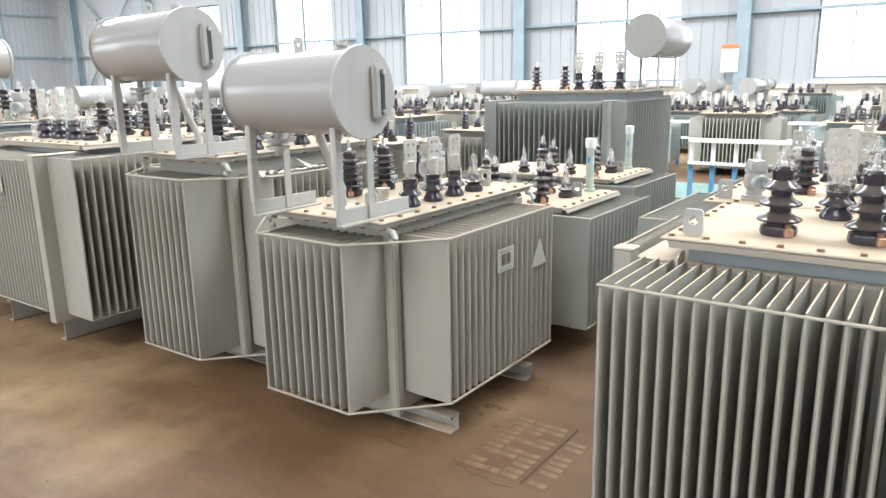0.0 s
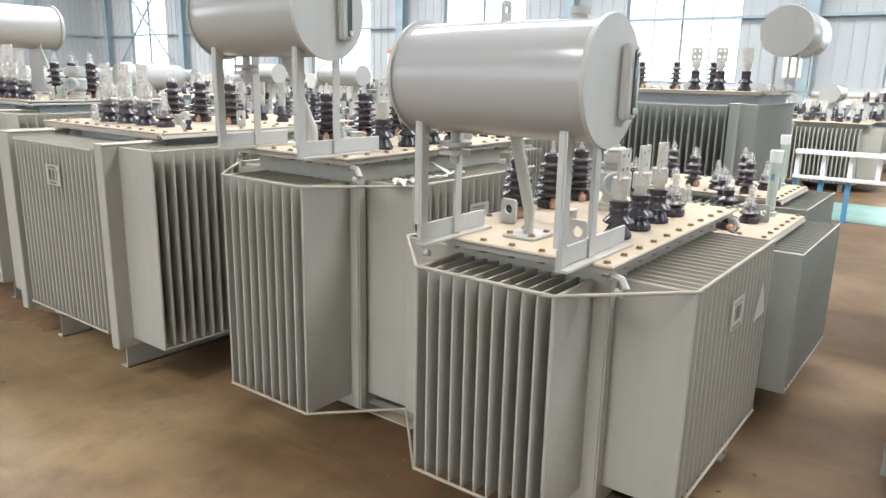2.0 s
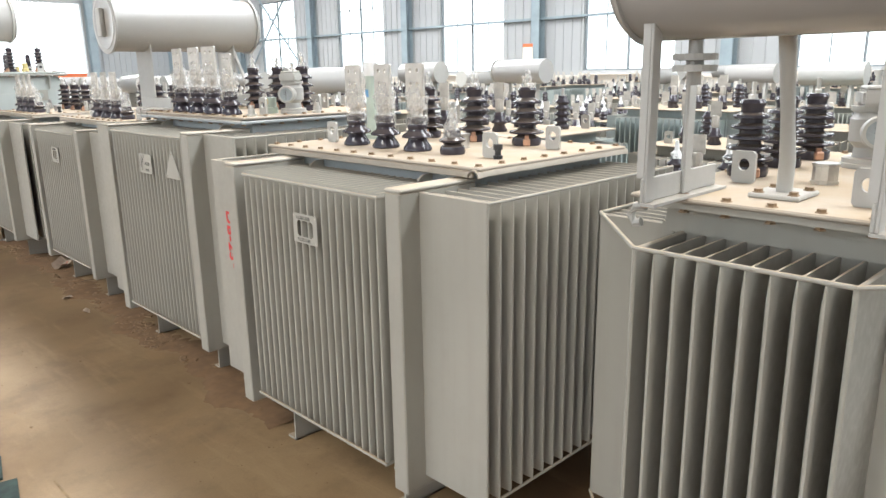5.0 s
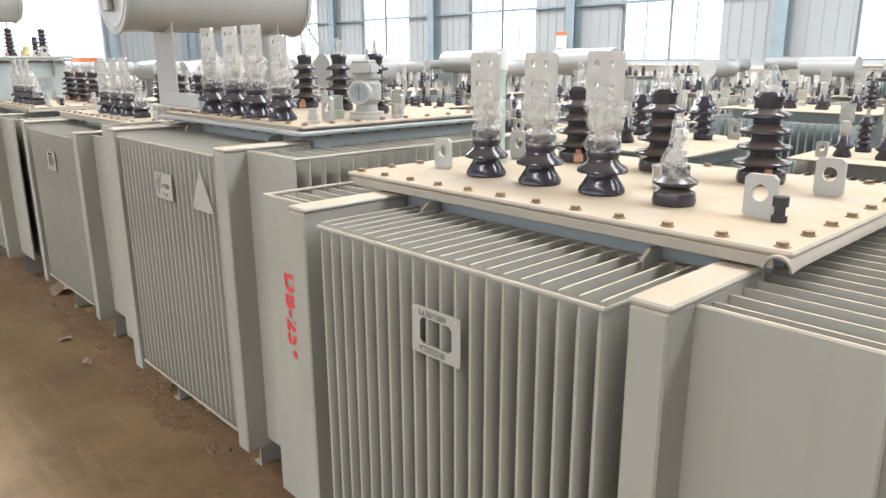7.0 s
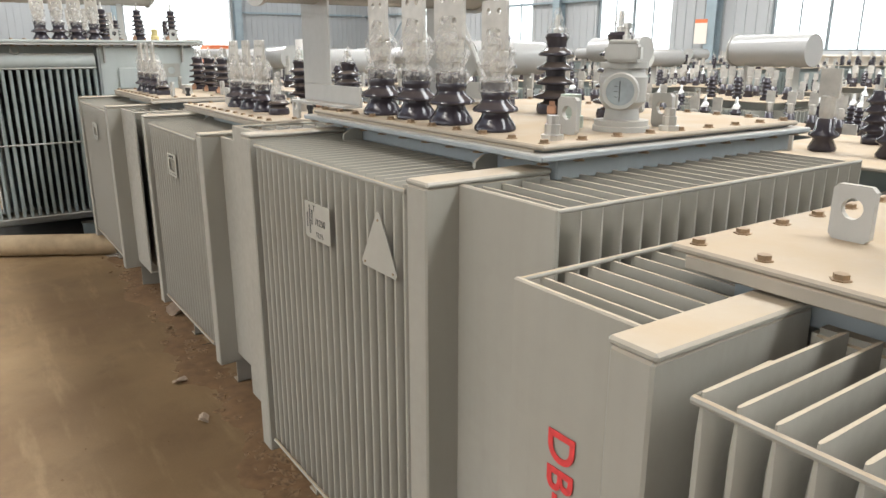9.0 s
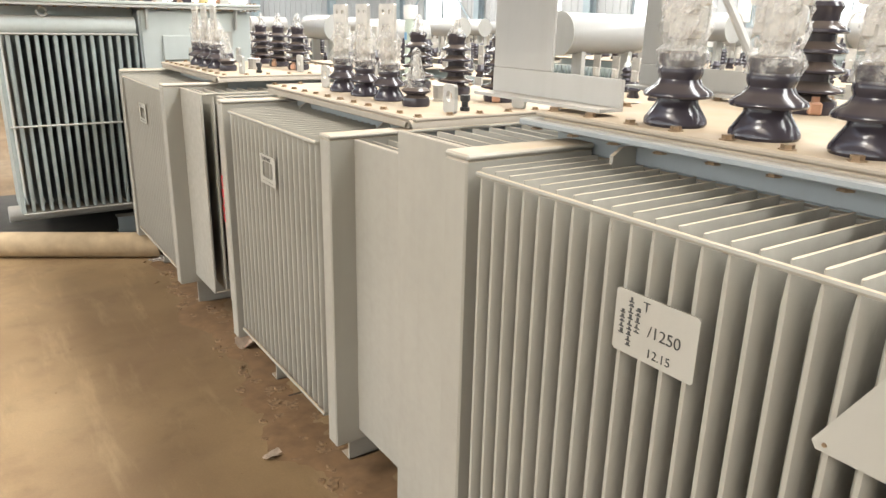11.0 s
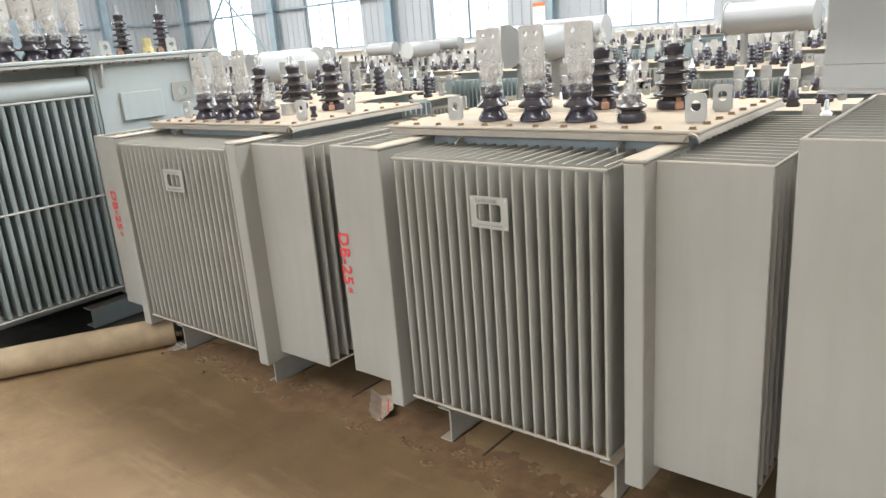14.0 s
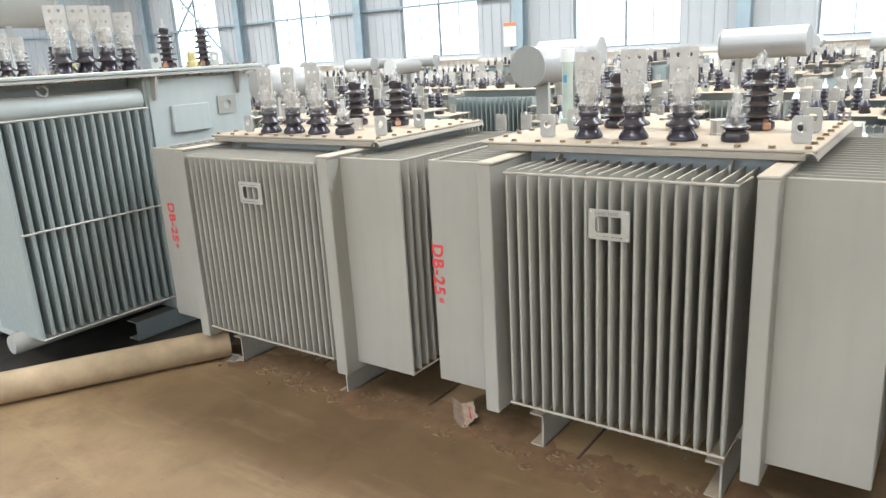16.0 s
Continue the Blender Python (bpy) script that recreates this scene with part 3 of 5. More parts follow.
def transformer_a(name, x, y, *, fins=16, half=0.41, fz=(0.22, 1.155), pz=(0.17, 1.18), cover_z=1.22, cover=(0.25, 1.12, -0.62, 0.62),
                  tips=(0.80, 0.80), depth=1.05, mat=None, code=False, lv=True, hv_front=False, label="", rz=0.0, plates="window", nside=20, tank=0.30, post_x=-0.012, lvp=(0.505, 0.335, 0.19), hvp=(0.92, 0.335, 0.29), tags=("", ""), rolled=True, post=(0.03, 0.095), tag_y=(-0.085, 0.06)):
    """Hermetic transformer with a fin bank on the aisle side between two box posts, and fin banks on both ends."""
    mat = mat or GREY
    t = empty(name, (x, y, 0), rz, label, "transformer", "transformers along the aisle")
    z0, z1 = fz
    body = boxes((tank, depth, -half - 0.05, half + 0.05, 0.14, z1 - 0.01, 0.01))
    part("tank", body, mat, t)
    part("neck", boxes((cover[0] + 0.06, cover[1] - 0.06, cover[2] + 0.08, cover[3] - 0.08, z1 - 0.02, cover_z - 0.024), (cover[0] + 0.02, cover[1] - 0.02, cover[2] + 0.02, cover[3] - 0.02, cover_z - 0.0245, cover_z - 0.0125)), NECK, t, "tank rim under the cover, grey tinted blue for shade")
    make_cover(t, cover[0], cover[1], cover[2], cover[3], cover_z, COVER, rolled)
    bolts(t, *cover, cover_z)
    fm = fin_mesh(tank, z0, z1, mat)
    for i in range(fins):
        child("fin", fm, t, (tank, -half + 2 * half * i / (fins - 1), 0), 180)
    for z in (z1 - 0.012, z0 + 0.012):
        part("tie_rod", tube([(tank * 0.5, -half - 0.012, z), (-0.001, -half - 0.01, z), (-0.001, half + 0.01, z), (tank * 0.5, half + 0.012, z)], 0.0055), mat, t)
    for s in (-1, 1):
        a, b2 = sorted((s * (half + post[0]), s * (half + post[1])))
        p = part("post", boxes((post_x, tank + 0.02, a, b2, pz[0], pz[1] - 0.012, 0.004), (post_x, tank + 0.02, a - 0.004, b2 + 0.004, pz[1] - 0.012, pz[1], 0.004)), mat, t)
        tip = tips[0] if s < 0 else tips[1]
        d = tip - (half + post[1]) + 0.02
        base = s * (half + post[1] - 0.02)
        start = post_x + 0.087
        step = (depth - start + 0.05) / (nside - 1)
        child("end_panel", cached(("endp", d, z0, z1, mat.name), lambda: mesh("end_panel", boxes((0, d, -0.006, 0.006, z0 - 0.01, z1 + 0.01, 0.003)), mat)), t, (start, base, 0), 90 * s)
        panel_fins(t, nside - 1, mat, d, z0, z1, start + step, step, base, s)
        for z in (z1 + 0.004, z0 - 0.004):
            part("tie_rod", tube([(start, s * (tip - 0.004), z), (depth + 0.05, s * (tip - 0.004), z)], 0.005), mat, t)
    for s in (-1, 1):
        channel(t, 0.1, depth, s * half * 0.88, 0.145, mat)
        part("corner_tab", plate([(tank - 0.05, z1 - 0.03), (tank + 0.02, z1 - 0.03), (tank + 0.02, cover_z - 0.045), (tank - 0.02, cover_z - 0.045), (tank - 0.045, cover_z - 0.06)], [], 0.009, "xz"), mat, t, "", (0, s * half * 0.8, 0))
    c = cover_z
    if lv:
        lx, hx = (lvp[0], hvp[0]) if not hv_front else (cover[0] + 0.62, cover[0] + 0.17)
        for i in range(3):
            lv_bushing(t, (lx, lvp[1] - lvp[2] * i, c), random.uniform(-4, 4))
        small_bushing(t, (lx, lvp[1] - lvp[2] * 3, c))
        for i in range(3):
            hv_bushing(t, (hx, hvp[1] - hvp[2] * i, c), 0.28, 0.071, 4) if not hv_front else hv_bushing(t, (0.6, 0.26 - 0.26 * i, c), 0.28, 0.07, 3)
        for (a, b2) in ((lx, lvp[1] + 0.18), (lx - 0.01, lvp[1] - 0.76), (hx - 0.08, hvp[1] - 0.77), (hx - 0.1, hvp[1] + 0.16)):
            lug(t, (a, b2, c))
        filler(t, (lx + 0.17, lvp[1] - 0.45, c))
    if plates == "window":
        name_plate(t, -0.004, *tag_y, z1 - 0.22, z1 - 0.115, tags)
    if code:
        red_code(t, 0.066, code[0], code[1], 0.078)
    return t


def transformer_b(name, x, y, *, zf=(0.195, 0.915), cover_z=1.0, fins=11, width=0.5, mat=None, label="", rz=0.0, side=0.92, nside=19, plates=True, lift=0.525):
    """Transformer with chamfered corners, fin banks tied by thin rods, and a conservator on a stand."""
    mat = mat or GREY
    t = empty(name, (x, y, 0), rz, label, "transformer", "transformers along the aisle")
    z0, z1 = zf
    d = 0.26
    w2 = width / 2
    # tank: local y 0 is the middle of the front bank
    y0, y1 = -w2 - 0.045, w2 + 0.045
    x0, x1 = d, d + side + 0.13
    part("tank", boxes((x0, x1, y0, y1, 0.082, cover_z - 0.031, 0.02)), mat, t)
    for yy in (y0, y1):
        part("corner_rib", boxes((x0 - 0.012, x0 + 0.035, yy - 0.02, yy + 0.02, 0.09, z1 + 0.03, 0.006)), mat, t)
    part("neck", boxes((x0 - 0.115, x1 + 0.065, y0 - 0.055, y1 + 0.035, cover_z - 0.03, cover_z - 0.0125), (x0 - 0.015, x1 + 0.015, y0 - 0.005, y1 + 0.005, z1 + 0.0, cover_z - 0.0305)), mat, t, "tank rim under the cover")
    cv = (x0 - 0.13, x1 + 0.08, y0 - 0.07, y1 + 0.05)
    part("cover", boxes((*cv, cover_z - 0.012, cover_z, 0.004)), COVER, t, "dust-covered tan lid")
    bolts(t, *cv, cover_z, 0.115)
    bolts(t, *cv, cover_z - 0.0392, 0.115)
    fm = fin_mesh(d, z0, z1, mat, 0.0165)
    for i in range(1, fins - 1):
        child("fin", fm, t, (d, -w2 + width * i / (fins - 1), 0), 180)
    pm = mesh("end_panel", boxes((0, d, -0.006, 0.006, z0 - 0.004, z1 + 0.004, 0.004)), mat)
    for s in (-1, 1):
        child("end_panel", pm, t, (d, s * w2, 0), 180)
    sm = fin_mesh(d, z0, z1, mat, 0.014)
    sx0 = x0 + 0.06
    for s in (-1, 1):
        base = y0 if s < 0 else y1
        child("end_panel", pm, t, (sx0, base, 0), 90 * s)
        for i in range(1, nside):
            child("fin", sm, t, (sx0 + side * i / (nside - 1), base, 0), 90 * s)
    rear = cached(("rear", z0, z1, mat.name), lambda: mesh("fin", boxes((0, 0.15, -0.006, 0.006, z0, z1, 0.003)), mat))
    for i in range(fins):
        child("fin", rear, t, (x1, -w2 + width * i / (fins - 1), 0))
    ty = y0 - d
    ty1 = y1 + d
    for z in (z1 + 0.004, z0 - 0.002):
        loop = [(sx0 + side, ty, z), (sx0, ty, z), (0, -w2, z), (0, w2, z), (sx0, ty1, z), (sx0 + side, ty1, z)]
        part("tie_rod", tube(loop, 0.006), mat, t)
    for xx in (x0 + 0.16, x1 - 0.2):
        bm = plate(rect(ty + 0.06, ty1 - 0.06, 0.008, 0.074), [circle(ty + 0.1, 0.042, 0.011), circle(ty1 - 0.1, 0.042, 0.011)], 0.008)
        bmesh.ops.translate(bm, verts=bm.verts[:], vec=(xx + 0.032, 0, 0))
        box(bm, xx - 0.03, xx + 0.04, ty + 0.06, ty1 - 0.06, 0.0741, 0.0819)
        box(bm, xx - 0.03, xx + 0.04, ty + 0.06, ty1 - 0.06, 0, 0.0079)
        part("foot_channel", bm, mat, t)
    for xx, yy, r in ((cv[0] + 0.05, cv[2] + 0.02, 0), (cv[1] - 0.05, cv[2] + 0.02, 0), (cv[0] + 0.05, cv[3] - 0.02, 180)):
        s = -1 if r == 0 else 1
        part("hook", tube([(xx, yy, cover_z - 0.04), (xx, yy + 0.03 * s, cover_z - 0.045), (xx, yy + 0.045 * s, cover_z - 0.07), (xx, yy + 0.03 * s, cover_z - 0.09), (xx, yy + 0.012 * s, cover_z - 0.085)], 0.012), PALE, t)
    c = cover_z
    for i in range(3):
        lv_bushing(t, (x0 + 0.25 + 0.175 * i, y0 + 0.085, c), 90, 0.86, wrap=False, h=0.15)
    small_bushing(t, (x0 + 0.25 + 0.175 * 3, y0 + 0.085, c))
    for i in range(3):
        hv_bushing(t, (x0 + 0.35 + 0.26 * i, y1 - 0.05, c), 0.27, 0.068, 5, cap="none")
    filler(t, (x0 + 0.33, 0.02, c))
    relay(t, (x1 - 0.3, 0.03, c), 25)
    for xx, yy in ((x0 + 0.2, y1 - 0.1), (x0 + 0.02, y0 + 0.12), (x1 - 0.1, y0 + 0.13)):
        lug(t, (xx, yy, c))
    # conservator on two bracketed stands
    cx, cz, r = 0.07, cover_z + lift, 0.162
    ya, yb = -w2 - 0.095, w2 + 0.06
    cons = part("conservator", lathe([(0.0, ya + 0.006), (r - 0.004, ya + 0.006), (r, ya + 0.014), (r, yb - 0.03), (r * 0.97, yb - 0.01), (r * 0.6, yb + 0.012), (0, yb + 0.015)], 40, "y", (cx, 0, cz)), DRUM, t, "pale grey welded oil conservator drum", smooth=True)
    part("end_flange", lathe([(0, ya - 0.008), (r + 0.012, ya - 0.008), (r + 0.014, ya + 0.002), (r + 0.012, ya + 0.006), (0, ya + 0.006)], 40, "y", (cx, 0, cz)), PALE, cons, smooth=True)
    part("end_flange", lathe([(r, yb - 0.035), (r + 0.01, yb - 0.035), (r + 0.01, yb - 0.028), (r, yb - 0.028)], 40, "y", (cx, 0, cz)), PALE, cons, smooth=True)
    part("gauge_plate", boxes((cx + 0.035, cx + 0.10, ya - 0.035, ya - 0.009, cz - 0.1, cz + 0.1, 0.006)), PALE, cons)
    part("level_tube", boxes((cx + 0.062, cx + 0.082, ya - 0.04, ya - 0.0352, cz - 0.085, cz + 0.085, 0.004)), GAUGE, cons, "dark oil level glass")
    for z in (cz - 0.075, cz + 0.075):
        part("gauge_bolt", lathe([(0.009, ya - 0.048), (0.009, ya - 0.04)], 8, "y", (cx + 0.072, 0, z)), ZINC, cons)
    part("lifting_eye", plate(rect(-0.022, 0.022, cz + r - 0.01, cz + r + 0.055, 0.01), [circle(0, cz + r + 0.03, 0.011)], 0.008, "xz"), PALE, cons, "", (cx, (ya + yb) / 2, 0))
    part("breather", lathe([(0.02, r - 0.01), (0.02, r + 0.012), (0.028, r + 0.013), (0.028, r + 0.03), (0, r + 0.031)], 12, "z", (cx, ya + 0.1, cz)), PALE, cons)
    for yy in (-w2 - 0.02, w2 - 0.03):
        part("stand_bracket", boxes((-0.03, 0.42 if yy < 0 else 0.34, yy - 0.004, yy + 0.004, c + 0.0085, c + 0.065, 0.002)), PALE, t)
        part("bracket_foot", boxes((-0.03, 0.42 if yy < 0 else 0.34, yy - 0.035, yy + 0.004, c + 0.001, c + 0.008)), PALE, t)
        for xx in (-0.03, 0.15):
            zt = cz - math.sqrt(max(r * r - (xx + 0.02 - cx) ** 2, 0.0))
            part("stand_leg", boxes((xx, xx + 0.036, yy - 0.0125, yy - 0.0045, c + 0.0085, zt + 0.07, 0.002)), PALE, t)
            part("leg_gusset", boxes((xx + (0 if xx < cx else 0.030), xx + (0.006 if xx < cx else 0.036), yy - 0.0044, yy + 0.014, c + 0.066, zt + 0.03)), PALE, t)
    part("oil_pipe", tube([(cx + 0.07, -0.015, cz - r + 0.015), (cx + 0.09, -0.012, cz - r - 0.02), (0.31, 0.02, c + 0.09), (0.32, 0.025, c)], 0.019, 12), PALE, t, smooth=True)
    part("pipe_flange", boxes((0.25, 0.39, -0.035, 0.085, c, c + 0.012, 0.003)), PALE, t)
    for a in (-1, 1):
        for e in (-1, 1):
            child("bolt", bolt_mesh(), t, (0.32 + 0.05 * a, 0.025 + 0.042 * e, c + 0.012))
    part("drain_valve", lathe([(0.016, cz - r - 0.1), (0.016, cz - r - 0.07), (0.05, cz - r - 0.069), (0.05, cz - r - 0.055), (0.02, cz - r - 0.054), (0.02, cz - r - 0.045), (0.05, cz - r - 0.044), (0.05, cz - r - 0.03), (0.016, cz - r - 0.029), (0.016, cz - r + 0.03)], 16, "z", (cx + 0.02, yb - 0.14, 0)), PALE, t)
    if plates:
        def sideplate(xa, xb, za, zb):
            w, h = xb - xa, zb - za
            p = part("tag_plate", plate(rect(xa, xb, za, zb, 0.003), [rect(xa + w * 0.22, xb - w * 0.22, za + h * 0.25, zb - h * 0.25, 0.005)], 0.003, "xz"), TAG, t, "pale grey tag plate with marker scribble", (0, ty - 0.011, 0))
            bm = bmesh.new()
            for zz in (zb - h * 0.12, za + h * 0.12):
                for k in range(5):
                    box(bm, xa + 0.02 + 0.02 * k, xa + 0.032 + 0.02 * k, -0.001, 0, zz - 0.004, zz)
            part("scribble", bm, INK, p, "", (0, -0.0005, 0))
        sideplate(sx0 + 0.365, sx0 + 0.51, z1 - 0.225, z1 - 0.115)
        part("warning_triangle", plate([(sx0 + 0.68, z1 - 0.27), (sx0 + 0.84, z1 - 0.27), (sx0 + 0.765, z1 - 0.13)], [], 0.003, "xz"), TAG, t, "blank pale grey triangular plate", (0, ty - 0.011, 0))
    return t


# ---- building ----
WALL_X, END_Y, BACK_Y, LEFT_X = 22.75, 44.0, -14.0, -9.0
SILL, HEAD = 1.44, 5.3
BAY, WIDE = 7.3, 3.55
WIN = [18.2 + BAY * k for k in range(-4, 4)]   # left jambs


def structure(name, bm, mat, label="", at=(0, 0, 0)):
    ob = new(name, mesh(name, bm, mat))
    ob.location = at
    return tagged(ob, label, name.split("_")[0], "", "structure")


structure("floor", boxes((LEFT_X, 9.35, BACK_Y, END_Y, -0.15, 0), (9.35, WALL_X, BACK_Y, END_Y, -0.15, -0.001)), FLOOR, "brown dusty concrete workshop floor")
structure("floor_green", boxes((9.45, 10.9, -8, 8, -0.001, 0.004)), GREEN_FLOOR, "green painted walkway on the concrete")
structure("ground", boxes((-80, 100, -60, 140, -0.4, -0.2)), PLASTER, "pale ground outside the hall")


def ribs(bm, a0, a1, pos, z0, z1, axis, step=0.3, deep=0.03):
    a = a0
    while a < a1 - 0.05:
        if axis == "y":
            box(bm, pos - deep, pos + 0.001, a, a + 0.05, z0, z1)
        else:
            box(bm, a, a + 0.05, pos - deep, pos + 0.001, z0, z1)
        a += step


# window wall
bm = boxes((WALL_X, WALL_X + 0.3, BACK_Y, END_Y, 0, SILL - 0.25), (WALL_X - 0.06, WALL_X + 0.3, BACK_Y, END_Y, SILL - 0.2501, SILL - 0.15))
structure("wall_windows_base", bm, PLASTER, "cream plastered low wall under the windows")
bm = boxes((WALL_X + 0.02, WALL_X + 0.3, BACK_Y, END_Y, HEAD, ROOF), (WALL_X + 0.02, WALL_X + 0.3, BACK_Y, END_Y, SILL - 0.15, SILL))
edges = [BACK_Y] + [v for w in WIN for v in (w - WIDE, w)] + [END_Y]
for a, c in zip(edges[::2], edges[1::2]):
    if c > a:
        box(bm, WALL_X + 0.02, WALL_X + 0.3, a, c, SILL, HEAD)
        ribs(bm, a + 0.1, c - 0.05, WALL_X + 0.02, SILL, HEAD, "y", 0.38)
structure("wall_windows", bm, SHEET, "pale ribbed steel sheet wall")
for w in WIN:
    y0, y1 = w - WIDE, w
    win = empty("window", (WALL_X + 0.15, (y0 + y1) / 2, SILL), 0, "large steel-framed workshop window, blown out by daylight", "window")
    tagged(win, kind="structure")
    hw, hh = WIDE / 2, HEAD - SILL
    bm = boxes((-0.05, 0.05, -hw, hw, 0, 0.05), (-0.05, 0.05, -hw, hw, hh - 0.05, hh), (-0.05, 0.05, -hw, -hw + 0.05, 0.05, hh - 0.05), (-0.05, 0.05, hw - 0.05, hw, 0.05, hh - 0.05))
    part("window_frame", bm, BAR, win)
    part("mullion", boxes((-0.045, 0.045, -0.028, 0.028, 0.05, hh - 0.05)), BAR, win)
    for z in (1.85, 2.95):
        for ya, yb in ((-hw + 0.05, -0.028), (0.028, hw - 0.05)):
            part("transom", boxes((-0.035, 0.035, ya, yb, z, z + (0.055 if z < 2 else 0.03))), BAR, win)
    for s in (-1, 1):
        part("glazing_bar", boxes((-0.02, 0.02, s * hw / 2 - 0.015, s * hw / 2 + 0.015, 0.05, 1.85), (-0.02, 0.02, s * hw / 2 - 0.015, s * hw / 2 + 0.015, 1.905, 2.95), (-0.02, 0.02, s * hw / 2 - 0.015, s * hw / 2 + 0.015, 2.98, hh - 0.05)), BAR, win)
    for k in range(4):
        a = -hw + 0.05 + k * (2 * hw - 0.1) / 4
        part("pane", boxes((0.0, 0.004, a + 0.03, a + (2 * hw - 0.1) / 4 - 0.03, 0.05, hh - 0.05)), GLASS, win).visible_shadow = False
    part("window_sill", boxes((-0.32, -0.1, -hw - 0.05, hw + 0.05, -0.1495, -0.1)), PLASTER, win)


def column(x, y, along="y"):
    """Welded H-section column with a base plate."""
    a = 0.19
    t = empty("column", (x, y, 0), 0 if along == "y" else 90, "blue-grey painted steel H-section column", "column")
    tagged(t, kind="structure")
    part("flange", boxes((-0.36, -0.345, -a, a, 0.02, ROOF)), STEEL_BLUE, t)
    part("flange", boxes((-0.03, -0.015, -a, a, 0.02, ROOF)), STEEL_BLUE, t)
    part("web", boxes((-0.345, -0.03, -0.006, 0.006, 0.02, ROOF)), STEEL_BLUE, t)
    part("base_plate", boxes((-0.4, 0.0, -0.24, 0.24, 0, 0.02)), STEEL_BLUE, t)
    return t


for k in range(-4, 4):
    column(WALL_X - 0.05, 20.05 + BAY * k)
structure("trim_girt", boxes((WALL_X - 0.14, WALL_X - 0.04, BACK_Y, END_Y, 3.28, 3.36)), STEEL_BLUE, "horizontal blue-grey wall rail")
brace = tagged(new("wall_brace", mesh("wall_brace", tube([(WALL_X - 0.15, 41.5, 1.3), (WALL_X - 0.15, 35.1, 7.3)], 0.05, 8, tube([(WALL_X - 0.25, 35.1, 1.3), (WALL_X - 0.25, 41.5, 7.3)], 0.05)), STEEL_BLUE)), "crossed diagonal steel wall braces", "brace", "", "structure")

# end wall with an open gateway
GATE = (9.3, 14.6, 5.2)
bm = boxes((LEFT_X, GATE[0], END_Y, END_Y + 0.3, 0, ROOF), (GATE[1], WALL_X + 0.3, END_Y, END_Y + 0.3, 0, ROOF), (GATE[0], GATE[1], END_Y, END_Y + 0.3, GATE[2], ROOF))
end_wall = structure("wall_end", bm, SHEET, "pale ribbed sheet end wall with an open gateway")
bm = bmesh.new()
ribs(bm, GATE[1] + 0.2, WALL_X - 0.2, END_Y, 0, ROOF, "x", 0.3, 0.04)
ribs(bm, LEFT_X + 0.1, GATE[0] - 0.2, END_Y, 0, ROOF, "x", 0.3, 0.04)
tagged(part("sheet_ribs", bm, SHEET, end_wall), kind="stuff")
structure("trim_rail", boxes((GATE[1] + 0.1, WALL_X - 0.4, END_Y - 0.12, END_Y - 0.045, 3.3, 3.4), (GATE[1] + 0.1, WALL_X - 0.4, END_Y - 0.12, END_Y - 0.045, 5.6, 5.7)), STEEL_BLUE, "horizontal steel rails on the end wall")
for x in (LEFT_X + 0.5, GATE[0] - 0.4, GATE[1] + 0.3, 19.2):
    column(x, END_Y - 0.05, "x")
structure("wall_back", boxes((LEFT_X, WALL_X, BACK_Y - 0.3, BACK_Y, 0, ROOF)), STEEL_BLUE, "closed blue-grey sheet wall behind")
bm = boxes((LEFT_X - 0.3, LEFT_X, BACK_Y, END_Y, 0, 1.4), (LEFT_X - 0.3, LEFT_X, BACK_Y, END_Y, 5.8, ROOF), (LEFT_X - 0.3, LEFT_X, BACK_Y, -10, 1.4, 5.8), (LEFT_X - 0.3, LEFT_X, 41, END_Y, 1.4, 5.8))
structure("wall_left", bm, SHEET, "sheet wall with a long window band")
# roof with three long rooflights
strips = [(LEFT_X, -6.0), (-3.0, 5.0), (8.0, 15.5), (18.5, WALL_X + 0.3)]
bm = boxes(*[(a, c, BACK_Y, END_Y, ROOF, ROOF + 0.15) for a, c in strips])
for a, c in ((-6.0, -3.0), (5.0, 8.0), (15.5, 18.5)):
    box(bm, a, c, BACK_Y, -5.0 if a < 0 else -13.9, ROOF, ROOF + 0.15)
    box(bm, a, c, 41.9, END_Y, ROOF, ROOF + 0.15)
structure("ceiling", bm, BLUE_ROOF, "sheet steel roof with long rooflights")
structure("backdrop", boxes((WALL_X + 14, WALL_X + 14.1, -60, 90, -0.2, 24), (-40, WALL_X + 14, END_Y + 22, END_Y + 22.1, -0.2, 24)), HAZE, "bright hazy daylight outside")

# ---- transformers along the aisle ----
transformer_b("oil_transformer", 2.10, 2.305, lift=0.512, label="warm grey finned oil transformer with a conservator drum, small and dusty")
transformer_b("oil_transformer", 2.20, 3.455, lift=0.535, zf=(0.15, 1.09), cover_z=1.203, fins=10, width=0.49, label="taller warm grey finned oil transformer with a conservator drum")
A3 = transformer_a("sealed_transformer", 2.06, 4.915, fins=20, half=0.40, post=(0.058, 0.125), tags=("L630/1000", "Y2303248"), code=(0.70, 0.955), cover=(0.27, 1.12, -0.585, 0.665), label="warm grey sealed transformer with plastic-wrapped terminals and a tag plate")
A5 = transformer_a("sealed_transformer", 2.27, 8.335, fins=19, half=0.395, post=(0.062, 0.122), tips=(0.82, 0.80), tag_y=(-0.072, 0.073), lvp=(0.42, 0.265, 0.183), hvp=(0.78, 0.29, 0.285), tags=("L630/1000", ""), code=(0.80, 0.82), cover=(0.24, 1.1, -0.57, 0.65), label="warm grey sealed transformer, red code on its end panel")
